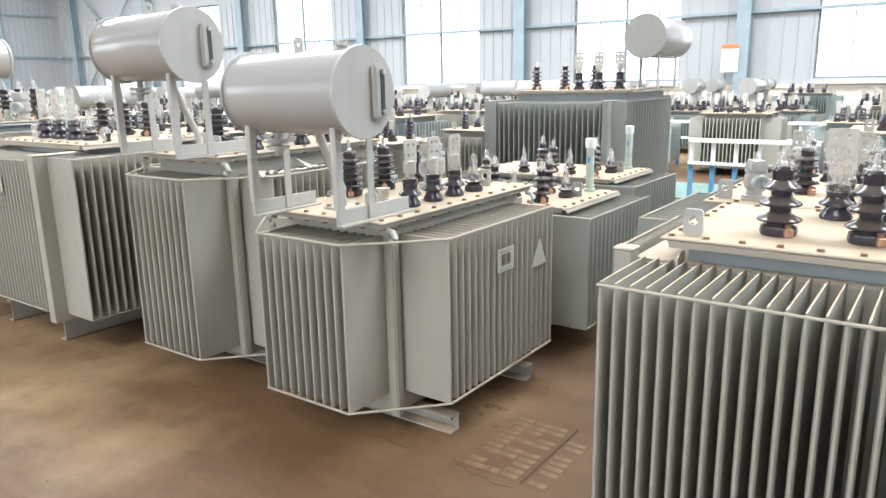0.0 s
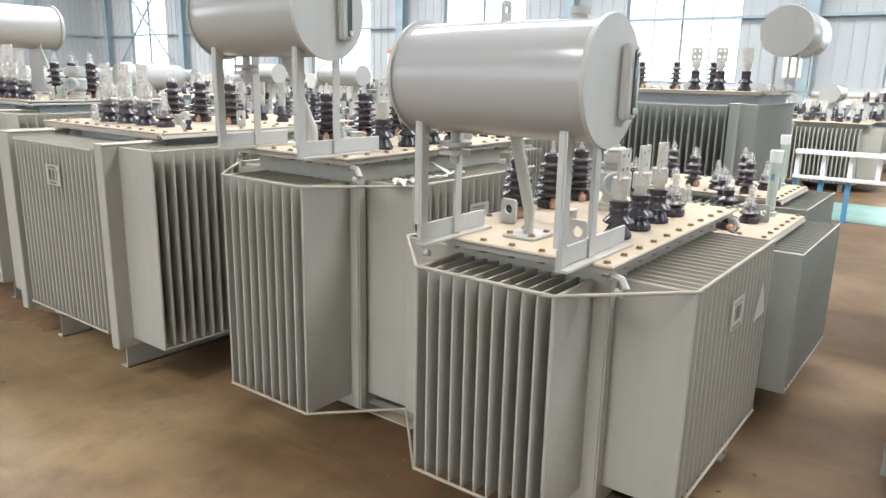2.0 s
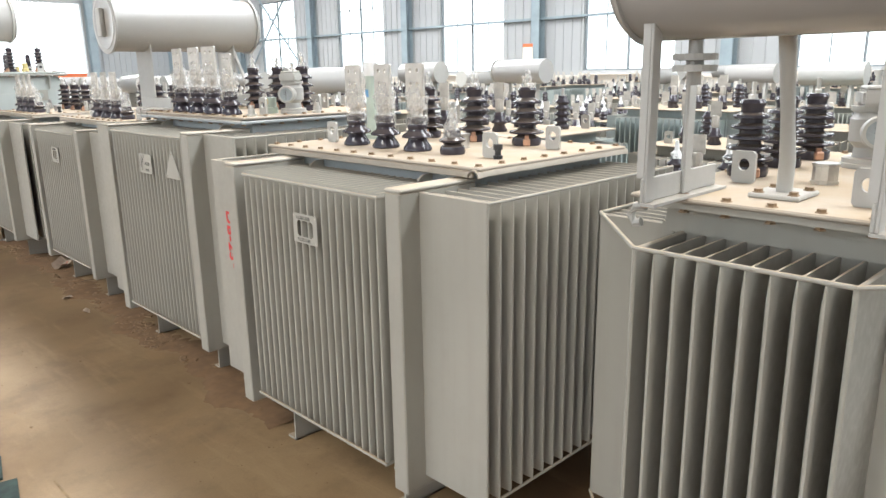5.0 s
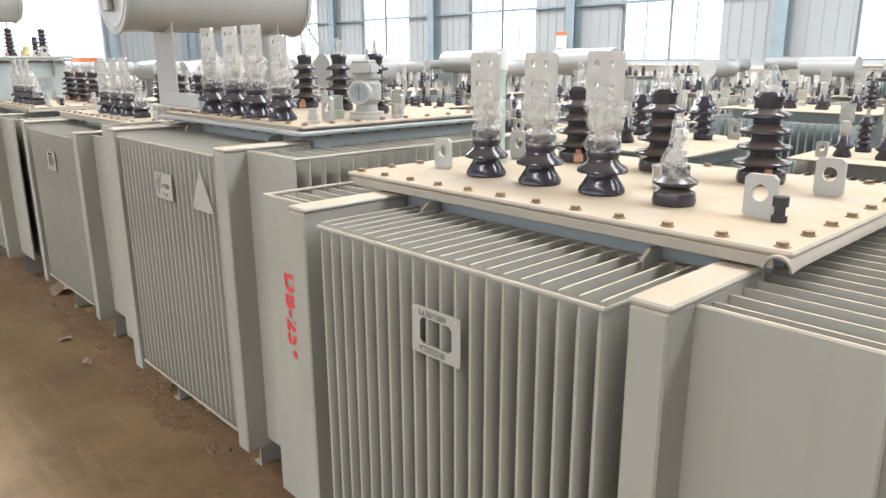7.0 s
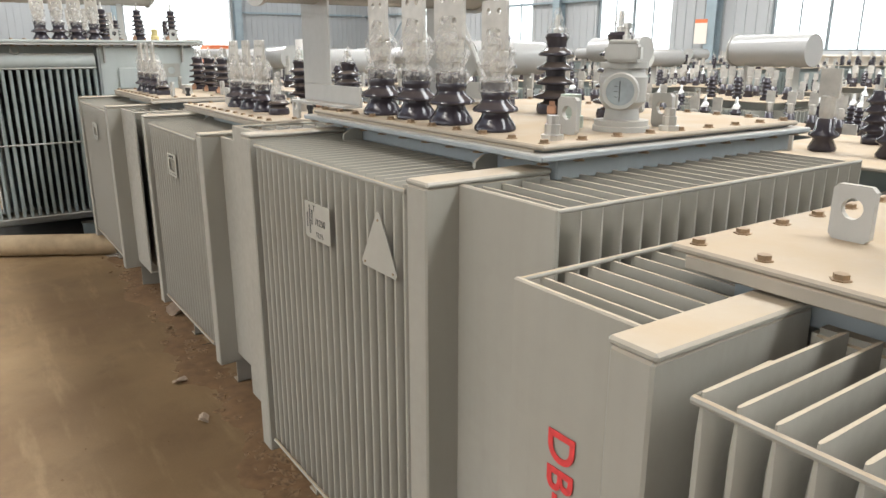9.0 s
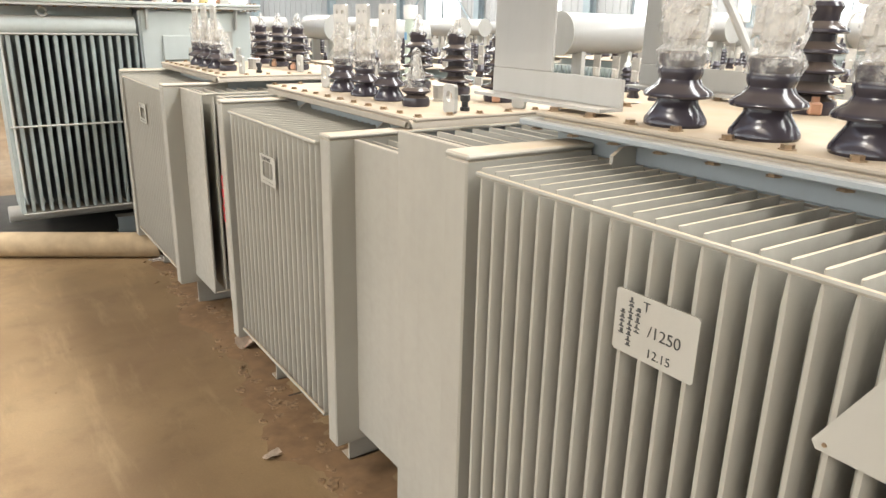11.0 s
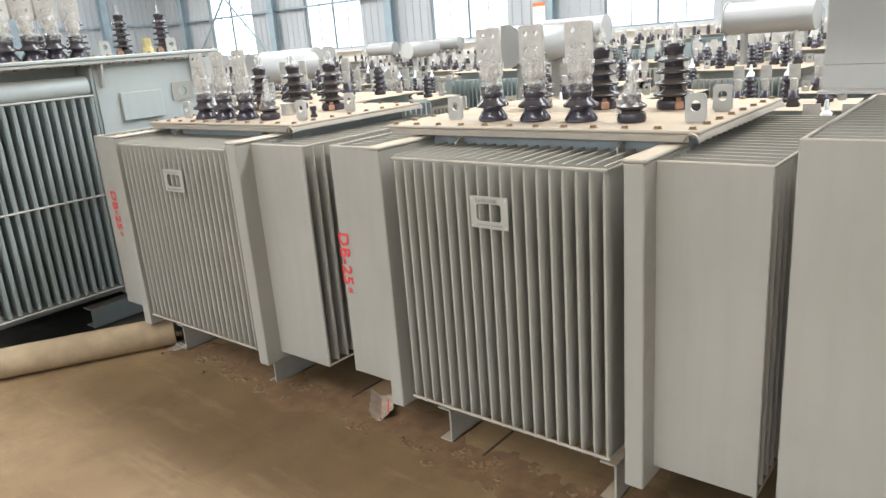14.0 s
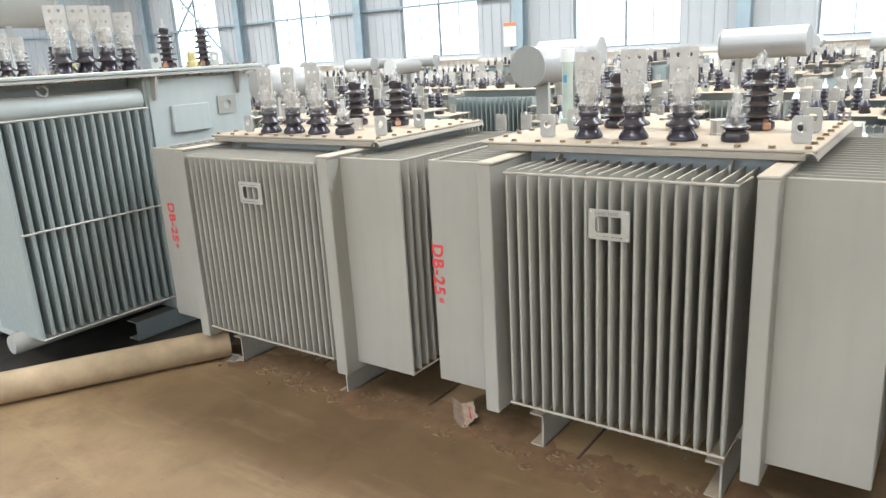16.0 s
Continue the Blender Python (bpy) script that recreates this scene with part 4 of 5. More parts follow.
A6 = transformer_a("sealed_transformer", 2.23, 10.11, fins=22, half=0.44, tag_y=(-0.09, 0.07), lvp=(0.39, 0.25, 0.175), hvp=(0.78, 0.28, 0.285), cover=(0.24, 1.08, -0.62, 0.56), code=(0.79, 0.87), tips=(0.86, 0.86), label="warm grey sealed transformer with fine fins beside a floor pipe")
A4 = transformer_a("oil_transformer", 2.20, 6.59, fins=22, half=0.43, post=(0.032, 0.105), fz=(0.2, 1.235), pz=(0.16, 1.255), cover_z=1.31, tips=(0.82, 0.86), cover=(0.27, 1.25, -0.56, 0.6), lv=False, rolled=False, plates="", label="warm grey transformer with square and triangular plates and a conservator")
transformer_a("sealed_transformer", 2.04, 0.30, fins=28, half=0.63, post_x=0.33, tank=0.38, tips=(0.78, 0.755), plates="", cover=(0.37, 1.15, -0.6, 0.58), fz=(0.12, 0.955), pz=(0.08, 0.985), cover_z=1.03, hv_front=True, lvp=(0.505, 0.14, 0.19), label="grey sealed transformer with dark bushings at the front, lid dusty")


# ---- more of the near transformers ----
def triangle_plate(t, x, y0, y1, ym, z0, z1):
    w = part("warning_triangle", plate([(y0 + 0.006, z0), (y1 - 0.006, z0), (y1, z0 + 0.01), (ym + 0.006, z1 - 0.002), (ym - 0.006, z1 - 0.002), (y0, z0 + 0.01)], [], 0.003), TAG, t, "blank pale grey triangular plate", (x - 0.003, 0, 0))
    for yy, zz in ((y0 + 0.016, z0 + 0.01), (y1 - 0.016, z0 + 0.01), (ym, z1 - 0.02)):
        child("rivet", cached("darkrivet", lambda: mesh("rivet", lathe([(0.003, -0.0015), (0.003, 0), (0, 0.0005)], 8, "x"), BOLT)), w, (0, yy, zz))


def sight_tube(t, at, h=0.34):
    """Pale green oil-level tube with a pale cap and a small blue tag."""
    ob = child("oil_tube", cached(("otube", h), lambda: mesh("oil_tube", lathe([(0.036, 0), (0.036, 0.02), (0.025, 0.022), (0.025, h - 0.05), (0, h - 0.05)], 16), GREENTAPE, True)), t, at)
    child("tube_cap", cached(("otubec", h), lambda: mesh("tube_cap", lathe([(0.031, h - 0.06), (0.033, h - 0.03), (0.033, h), (0, h + 0.002)], 16), WHITE, True)), ob)
    child("blue_tag", cached(("otag", h), lambda: mesh("blue_tag", boxes((-0.0265, -0.024, -0.009, 0.009, h * 0.55, h * 0.65)), RAIL_BLUE)), ob)


# the one with the drum on plate stands
c = 1.31
for i, (bx, by) in enumerate(((0.37, 0.30), (0.38, 0.115), (0.375, -0.07), (0.37, -0.27))):
    lv_bushing(A4, (bx, by, c), random.uniform(-12, 12), 1.08 if i < 3 else 0.95)
for by in (0.3, 0.02, -0.24):
    hv_bushing(A4, (0.84, by, c), 0.3, 0.068, 4)
relay(A4, (0.64, -0.44, c), 38).scale = (0.88, 0.88, 0.88)
for bx, by in ((0.46, -0.43), (0.78, -0.45), (1.08, -0.1)):
    lug(A4, (bx, by, c))
for bx, by in ((0.36, -0.49), (0.74, -0.51)):
    child("plug", cached("plug", lambda: mesh("plug", lathe([(0.026, 0), (0.026, 0.012), (0.018, 0.013), (0.018, 0.035), (0.014, 0.036), (0.014, 0.055), (0, 0.056)], 10), ZINC)), A4, (bx, by, c))
breather = child("thermometer_pocket", mesh("thermometer_pocket", lathe([(0.034, 0), (0.034, 0.03), (0.027, 0.032), (0.027, 0.085), (0, 0.086)], 14), GREENTAPE, True), A4, (0.58, -0.32, c))
part("yellow_label", boxes((-0.0285, -0.0265, -0.013, 0.013, 0.05, 0.078)), YELLOW, breather)
part("cover_flange", boxes((0.245, 1.275, -0.585, 0.625, c - 0.032, c - 0.018, 0.003)), NECK, A4)
part("neck_wall", boxes((0.326, 1.24, -0.545, 0.585, 1.226, c - 0.0325, 0.004)), NECK, A4, "blue-grey tank wall under the flange")
bolts(A4, 0.245, 1.275, -0.585, 0.625, c - 0.0412)
square = child("tag_plate", mesh("tag_plate", plate(rect(-0.08, 0.07, 1.02, 1.12, 0.004), [], 0.003), TAG), A4, (-0.007, 0, 0), label="square pale grey tag plate with marker writing")
for text, size, y, z in (("T", 0.022, 0.018, 1.098), ("/1250", 0.026, 0.005, 1.062), ("12.15", 0.02, 0.004, 1.03)):
    o = child("writing", letters(text, size, INK, -0.0003), square)
    o.matrix_basis = Matrix.Translation((-0.001, y, z)) @ Matrix(((0, 0, -1, 0), (-1, 0, 0, 0), (0, 1, 0, 0), (0, 0, 0, 1)))
bm = bmesh.new()
rg = random.Random(6)
for y, z0, z1 in ((0.055, 1.05, 1.085), (0.04, 1.034, 1.105), (0.026, 1.06, 1.095)):
    z = z0
    while z < z1:
        k = rg.uniform(0.004, 0.009)
        box(bm, -0.0012, -0.0002, y - 0.005, y + 0.004, z, z + 0.0018)
        box(bm, -0.0012, -0.0002, y - rg.uniform(0, 0.004), y + 0.0015, z + 0.002, z + k)
        z += k + 0.002
part("scribble", bm, INK, square)
triangle_plate(A4, -0.004, -0.41, -0.25, -0.33, 1.02, 1.16)
for bx in (0.366, 0.916):
    part("stand_plate", boxes((bx, bx + 0.008, 0.66, 0.88, c + 0.076, c + 0.4, 0.002)), PALE, A4)
    part("stand_foot", boxes((bx - 0.06, bx + 0.008, 0.44, 0.88, c + 0.0095, c + 0.0165), (bx, bx + 0.008, 0.44, 0.88, c + 0.017, c + 0.0755)), PALE, A4)
part("stand_strut", tube([(0.93, 0.72, c + 0.4), (0.93, 0.47, c + 0.03)], 0.012, 8), PALE, A4)
d4 = part("conservator", lathe([(0, 0.15), (0.15, 0.152), (0.165, 0.17), (0.165, 1.09), (0.15, 1.108), (0, 1.11)], 40, "x", (0, 0.77, c + 0.515)), DRUM_DUSTY, A4, "pale grey welded oil conservator drum", smooth=True)
for a in (0.155, 1.07):
    part("end_flange", lathe([(0.16, a), (0.178, a), (0.178, a + 0.012), (0.16, a + 0.012)], 40, "x", (0, 0.77, c + 0.515)), PALE, d4, smooth=True)
part("gauge_plate", boxes((0.12, 0.149, 0.74, 0.8, c + 0.435, c + 0.595, 0.005)), PALE, d4)

sight_tube(A3, (0.72, 0.495, 1.22))
sight_tube(A5, (0.93, 0.6, 1.22))
for t3 in (A3, A5, A6):
    part("hex_cap", lathe([(0.016, 0), (0.016, 0.012), (0.011, 0.013), (0.011, 0.03), (0.016, 0.031), (0.016, 0.05), (0, 0.051)], 8, "z", (0.49, -0.47, 1.22)), DARK, t3)

X1B = transformer_a("sealed_transformer", 3.62, 2.50, fins=15, fz=(0.16, 0.79), pz=(0.14, 0.8), cover_z=0.84, cover=(0.1, 0.85, -0.65, 0.6), depth=0.95, mat=GREY_B, lv=False, plates="", tank=0.22, nside=17, label="grey-green sealed transformer with white-tipped bushings behind the others")
for bx, by in ((0.3, -0.05), (0.22, -0.42), (0.55, -0.3), (0.6, 0.2)):
    hv_bushing(X1B, (bx, by, 0.84), 0.24, 0.055, 3)
for bx, by in ((0.25, -0.22), (0.45, -0.47), (0.2, 0.15)):
    small_bushing(X1B, (bx, by, 0.84))
sight_tube(X1B, (0.73, -0.5, 0.84))
lug(X1B, (0.5, -0.52, 0.84))
lug(X1B, (0.15, 0.4, 0.84))
copy_thing(X1B, pose(4.85, 2.72, 0))

X1C = transformer_a("sealed_transformer", 6.6, 3.48, fins=20, half=0.56, fz=(0.2, 1.33), pz=(0.16, 1.345), cover_z=1.44, cover=(0.2, 1.35, -0.81, 0.55), tips=(0.80, 0.78), depth=1.3, mat=GREY_B, lv=False, plates="", nside=18, label="large cool grey finned transformer with a raised conservator")
for i in range(3):
    lv_bushing(X1C, (0.45, -0.13 - 0.22 * i, 1.44), 0, 1.0, wrap=False, h=0.17)
for y in (0.44, 0.1, -0.24):
    hv_bushing(X1C, (0.6, y, 1.44), 0.3, 0.06, 4)
cons = part("conservator", lathe([(0, 0.15), (0.18, 0.15), (0.19, 0.17), (0.19, 0.95), (0.18, 0.97), (0, 0.97)], 30, "x", (0, -0.92, 1.92)), DRUM, X1C, "pale grey oil conservator drum", smooth=True)
part("end_flange", lathe([(0.0, 0.138), (0.2, 0.138), (0.202, 0.1495), (0, 0.1496)], 30, "x", (0, -0.92, 1.92)), PALE, cons, smooth=True)
part("lifting_eye", plate(rect(0.5, 0.55, 2.1, 2.17, 0.01), [circle(0.525, 2.145, 0.012)], 0.008, "xz"), PALE, cons, "", (0, -0.92, 0))
for bx in (0.3, 0.8):
    part("stand_leg", boxes((bx, bx + 0.05, -1.0, -0.99, 1.449, 1.8)), PALE, X1C)
    part("stand_leg", boxes((bx, bx + 0.05, -0.83, -0.82, 1.449, 1.8)), PALE, X1C)
    part("stand_foot", boxes((bx, bx + 0.05, -1.05, -0.7, 1.4405, 1.4485)), PALE, X1C)

X0B = transformer_a("sealed_transformer", 3.19, 0.47, fins=14, half=0.42, fz=(0.12, 0.91), pz=(0.1, 0.93), cover_z=1.0, tips=(0.8, 0.8), mat=GREY_B, plates="", depth=0.95, lv=False, cover=(0.2, 0.98, -0.6, 0.55), nside=17, label="grey sealed transformer with a gas relay on its dusty lid")
relay(X0B, (0.33, 0.36, 1.0), 30).scale = (0.72, 0.72, 0.72)
for bx, by in ((0.62, 0.2), (0.62, -0.08), (0.62, -0.36)):
    hv_bushing(X0B, (bx, by, 1.0), 0.26, 0.06, 4)
for by in (0.0, -0.18, -0.36):
    lv_bushing(X0B, (0.34, by, 1.0), random.uniform(-8, 8), 0.9)
lug(X0B, (0.3, 0.48, 1.0))
transformer_a("sealed_transformer", 4.86, 0.62, fins=14, half=0.42, fz=(0.12, 0.78), pz=(0.1, 0.8), cover_z=0.86, mat=GREEN, plates="", depth=0.95, cover=(0.2, 0.98, -0.6, 0.55), nside=17, label="green-grey sealed transformer low in the row")


# ---- big green transformer at the end of the near row ----
def radiator_tank(x, y, label, drum=False):
    t = empty("power_transformer", (x, y, 0), 0, label, "transformer", "transformers along the aisle")
    # local: x 0 is the radiator's aisle end, y 0 its front edge
    fm = cached("radplate", lambda: mesh("radiator_plate", boxes((-0.011, 0.011, 0, 0.46, 0.24, 1.36, 0.006), (-0.0115, 0.0115, 0.02, 0.07, 0.26, 1.34, 0.005)), GREEN))
    for i in range(15):
        child("radiator_plate", fm, t, (0.09 + 0.0525 * i, 0, 0))
    part("end_panel", boxes((0.02, 0.045, 0.0, 0.46, 0.23, 1.37, 0.005)), GREEN, t)
    for z in (1.365, 0.8, 0.235):
        part("tie_rod", tube([(0.03, -0.004, z), (0.84, -0.004, z)], 0.006), PALE, t)
    part("header_pipe", lathe([(0, -0.05), (0.055, -0.05), (0.06, -0.04), (0.06, 0.84), (0, 0.84)], 24, "x", (0, 0.085, 1.415)), PALE_GREEN, t, smooth=True)
    part("header_pipe", lathe([(0, -0.05), (0.05, -0.05), (0.055, -0.04), (0.055, 0.84), (0, 0.84)], 16, "x", (0, 0.2, 0.2)), PALE, t, smooth=True)
    part("eye_bolt", tube([(0.3 + 0.028 * math.cos(a * 0.6), 0.05, 1.498 + 0.028 * math.sin(a * 0.6)) for a in range(11)], 0.008), PALE, t)
    part("tank", boxes((0.86, 1.62, 0.03, 1.25, 0.12, 1.53, 0.015), (0.1, 0.861, 0.5, 1.25, 0.12, 1.53, 0.01), (0.06, 0.862, 0.2, 0.501, 1.375, 1.531, 0.004)), PALE_GREEN, t)
    part("base_beam", boxes((0.6, 1.62, 0.1, 0.108, 0.0085, 0.11), (0.6, 1.62, 0.1, 0.2, 0, 0.008), (0.6, 1.62, 0.1, 0.2, 0.1105, 0.119)), GREEN, t)
    part("base_beam", boxes((0.1, 1.62, 1.05, 1.15, 0, 0.119)), GREEN, t)
    part("cover", boxes((0.0, 1.68, -0.03, 1.32, 1.555, 1.575, 0.004)), PALE_GREEN, t)
    part("rim_flange", boxes((0.0, 1.68, -0.025, 1.32, 1.535, 1.553, 0.003)), PALE, t)
    bolts(t, 0.0, 1.68, -0.03, 1.32, 1.575, 0.085)
    bolts(t, 0.0, 1.68, -0.03, 1.32, 1.5258, 0.085)
    for bx in (0.9, 1.5):
        part("rim_gusset", plate([(-0.03, 1.534), (0.03, 1.534), (0.03, 1.4), (0.0, 1.4)], [], 0.012), PALE, t, "", (bx, 0.0, 0))
    part("blank_plate", boxes((1.0, 1.26, 0.005, 0.0295, 1.2, 1.36, 0.003)), PALE_GREEN, t)
    ob = part("tag_plate", plate(rect(1.34, 1.48, 1.28, 1.39, 0.003), [circle(1.41, 1.335, 0.028, 14)], 0.004, "xz"), TAG, t, "pale tag plate with a round hole", (0, 0.02, 0))
    bm = bmesh.new()
    for z in (1.377, 1.292):
        for k in range(5):
            box(bm, 1.352 + 0.023 * k, 1.365 + 0.023 * k, 0.0185, 0.0195, z - 0.006, z)
    part("scribble", bm, INK, ob)
    for i in range(4):
        lv_bushing(t, (0.505 + 0.127 * i, 0.18, 1.575), 52, 1.08 if i < 3 else 0.98)
    for i in range(3):
        hv_bushing(t, (0.98 + 0.275 * i, 0.35, 1.575), 0.3, 0.06, 5, cap="none")
    lug(t, (1.02, 0.12, 1.575), 90)
    lug(t, (1.5, 0.2, 1.575), 90)
    child("yellow_cap", mesh("yellow_cap", lathe([(0.035, 0), (0.035, 0.03), (0.026, 0.04), (0.026, 0.09), (0, 0.092)], 14), YELLOW), t, (1.36, 0.25, 1.575))
    if drum:
        cons = part("conservator", lathe([(0, -0.35), (0.27, -0.34), (0.3, -0.3), (0.3, 1.5), (0.27, 1.54), (0, 1.55)], 36, "x", (0, 0.9, 2.31)), DRUM_DUSTY, t, "pale grey oil conservator drum", smooth=True)
        part("end_flange", lathe([(0.29, 1.48), (0.318, 1.48), (0.318, 1.494), (0.29, 1.494)], 36, "x", (0, 0.9, 2.31)), PALE, cons, smooth=True)
        for bx in (0.2, 1.1):
            part("stand_leg", boxes((bx, bx + 0.06, 0.8, 0.812, 1.576, 2.06, 0.002)), PALE, t)
    return t


radiator_tank(1.62, 11.2, "large green-grey power transformer with a plate radiator bank and bolted lid")
radiator_tank(2.2, 13.75, "large green-grey power transformer carrying a wide conservator drum", True)

tube_ob = tagged(new("floor_pipe", mesh("floor_pipe", lathe([(0.05, 0), (0.078, 0.0), (0.08, 0.01), (0.08, 2.3), (0.078, 2.31), (0.05, 2.31)], 28, "x"), PIPE, True)), "dusty tan cardboard tube lying on the floor", "pipe")
tube_ob.matrix_basis = pose(2.36, 10.62, 0.08, 0, 0, 150)

# ---- hall full of stored transformers ----
def two_tone(name, pieces):
    """One mesh from (bmesh, material) pieces."""
    me = bpy.data.meshes.new(name)
    whole = bmesh.new()
    for k, (piece, mat) in enumerate(pieces):
        for f in piece.faces:
            f.material_index = k
            f.smooth = k == 0
        tmp = bpy.data.meshes.new("tmp")
        piece.to_mesh(tmp)
        piece.free()
        whole.from_mesh(tmp)
        bpy.data.meshes.remove(tmp)
        me.materials.append(mat)
    whole.to_mesh(me)
    whole.free()
    return me


def far_lv():
    foot = lathe([(0.047, 0), (0.05, 0.012), (0.034, 0.044), (0.053, 0.055), (0.054, 0.063), (0.035, 0.078), (0.035, 0.12), (0, 0.122)], 12)
    top = lathe([(0.024, 0.12), (0.028, 0.14), (0.028, 0.2), (0.016, 0.205), (0, 0.206)], 8)
    box(top, -0.006, 0.006, -0.038, 0.038, 0.195, 0.3)
    return two_tone("bushing", ((foot, PORCELAIN), (top, ALU)))


def far_hv(tip):
    p = [(0.046, 0), (0.046, 0.03), (0.03, 0.036)]
    for i in range(4):
        z = 0.045 + 0.038 * i
        p += [(0.032, z), (0.057 - 0.003 * i, z + 0.008), (0.056 - 0.003 * i, z + 0.014), (0.033, z + 0.03)]
    body = lathe(p + [(0.028, 0.2), (0.028, 0.21), (0, 0.212)], 12)
    top = lathe([(0.03, 0.2), (0.026, 0.225), (0.014, 0.24), (0.008, 0.29), (0, 0.292)] if tip else [(0.01, 0.21), (0.01, 0.26), (0, 0.261)], 7, wobble=0.4 if tip else 0)
    return two_tone("bushing", ((body, PORCELAIN), (top, WHITE if tip else ZINC)))


def stored(key, w=0.9, d=0.62, cz=0.92, mat=None, drum="", hv=3, lv=4, kind_label=""):
    """A stored transformer, its fin banks in one piece each."""
    mat = mat or GREY_B
    t = empty("stored_transformer", (0, 0, 0), 0, kind_label, "transformer", "transformers stored in the hall")
    z0, z1 = 0.14, cz - 0.08
    part("tank", boxes((-d / 2, d / 2, -w / 2, w / 2, 0.1, cz - 0.012)), mat, t)
    for s in (-1, 1):
        bm = bmesh.new()
        n = int(w / 0.055)
        for i in range(n):
            yy = -w / 2 + 0.02 + (w - 0.04) * i / (n - 1)
            a, c2 = sorted((s * d / 2, s * (d / 2 + 0.24)))
            box(bm, a, c2, yy - 0.007, yy + 0.007, z0, z1)
        tagged(part("fin_bank", bm, mat, t), kind="stuff")
        bm = bmesh.new()
        n = int(d / 0.055)
        for i in range(n):
            xx = -d / 2 + 0.02 + (d - 0.04) * i / (n - 1)
            a, c2 = sorted((s * w / 2, s * (w / 2 + 0.24)))
            box(bm, xx - 0.007, xx + 0.007, a, c2, z0, z1)
        tagged(part("fin_bank", bm, mat, t), kind="stuff")
        part("foot_channel", boxes((-d / 2 - 0.1, d / 2 + 0.1, s * w * 0.3 - 0.03, s * w * 0.3 + 0.03, 0, 0.0995)), mat, t)
    part("cover", boxes((-d / 2 - 0.09, d / 2 + 0.09, -w / 2 - 0.09, w / 2 + 0.09, cz - 0.0119, cz, 0.003)), COVER, t)
    for i in range(lv):
        child("bushing", cached("far_lv", far_lv), t, (-d * 0.24, w * 0.36 - i * w * 0.72 / max(lv - 1, 1), cz))
    for i in range(hv):
        child("bushing", cached(("far_hv", key % 2), lambda: far_hv(key % 2)), t, (d * 0.28, w * 0.34 - i * w * 0.68 / max(hv - 1, 1), cz))
    lug(t, (-d * 0.4, w * 0.45, cz))
    lug(t, (d * 0.42, -w * 0.45, cz))
    if drum:
        r, ln, zc = (0.16, w * 0.95, cz + 0.46)
        prof = [(0, -ln / 2), (r * 0.96, -ln / 2), (r, -ln / 2 + 0.02), (r, ln / 2 - 0.02), (r * 0.96, ln / 2), (0, ln / 2)]
        at = (-d / 2 - 0.02, 0, zc) if drum == "y" else (0, w / 2 + 0.02, zc)
        cns = part("conservator", lathe(prof, 28, drum, at), DRUM, t, "pale grey oil conservator drum", smooth=True)
        part("end_flange", lathe([(0, -ln / 2 - 0.012), (r + 0.012, -ln / 2 - 0.01), (r + 0.012, -ln / 2 - 0.001), (0, -ln / 2 - 0.0005)], 28, drum, at), PALE, cns)
        for s in (-1, 1):
            q = s * ln * 0.3
            if drum == "y":
                part("stand_leg", boxes((at[0] - 0.05, at[0] + 0.06, q - 0.02, q + 0.02, cz + 0.001, zc - r + 0.02)), PALE, t)
            else:
                part("stand_leg", boxes((q - 0.02, q + 0.02, at[1] - 0.1, at[1] + 0.02, cz + 0.001, zc - r + 0.02)), PALE, t)
    return t


KINDS = [
    dict(key=0, cz=0.98, mat=GREY, kind_label="grey stored transformer with wrapped terminals on a dusty lid"),
    dict(key=1, cz=0.86, w=0.8, d=0.55, mat=GREEN, kind_label="low green-grey stored transformer with white-tipped bushings"),
    dict(key=2, cz=0.92, drum="y", mat=GREY_B, kind_label="grey stored transformer with a conservator drum along its side"),
    dict(key=3, cz=0.88, drum="x", mat=GREEN, kind_label="green-grey stored transformer with a conservator drum across its end"),
    dict(key=4, cz=1.14, w=1.0, d=0.7, mat=GREEN, kind_label="taller green-grey stored transformer with dark bushings"),
    dict(key=5, cz=0.8, w=0.7, d=0.5, mat=GREY, hv=3, lv=4, kind_label="small grey stored transformer with dark bushings"),
    dict(key=7, cz=0.96, drum="x", mat=GREEN, kind_label="tall green-grey stored transformer with a conservator drum across its end"),
    dict(key=6, cz=1.03, drum="y", mat=GREY_B, kind_label="tall grey stored transformer with a conservator drum along its side"),
]
rng = random.Random(7)
SPOTS = [(4.3, 4.35), (4.3, 5.95), (4.35, 7.6), (4.3, 9.6), (4.45, 11.4), (5.75, 5.0), (5.9, 9.92), (8.1, 9.2), (6.3, 8.5), (5.75, 6.7), (5.8, 12.0), (7.25, 6.1), (7.3, 7.5), (7.2, 10.6), (7.4, 12.2)]
WANT = [1, 4, 5, 1, 4, 0, 6, 7, 1, 5, 0, 4, 1, 0, 5]
for gx in range(11):
    for gy in range(31):
        px, py = 4.3 + 1.62 * gx + rng.uniform(-0.1, 0.1), -9.0 + 1.72 * gy + rng.uniform(-0.12, 0.12)
        if rng.random() < 0.12 or (px < 6.2 and py < 12.5) or (px < 9.4 and -1.5 < py < 4.6 and px > 5) or (8.0 < px < 11.4 and -8.5 < py < 7.5) or (px < 9 and -0.5 < py < 2.4):
            continue
        if px > 21.6 or py > 41.5 or (9.0 < px < 15 and py > 33):
            continue
        SPOTS.append((px, py))
        kind = rng.choice((0, 1, 1, 2, 3, 4, 5, 5, 0))
        if 8.9 < px < 9.5 and 9.0 < py < 12.5:
            kind = 7 if py > 10.8 else 0
        WANT.append(kind)
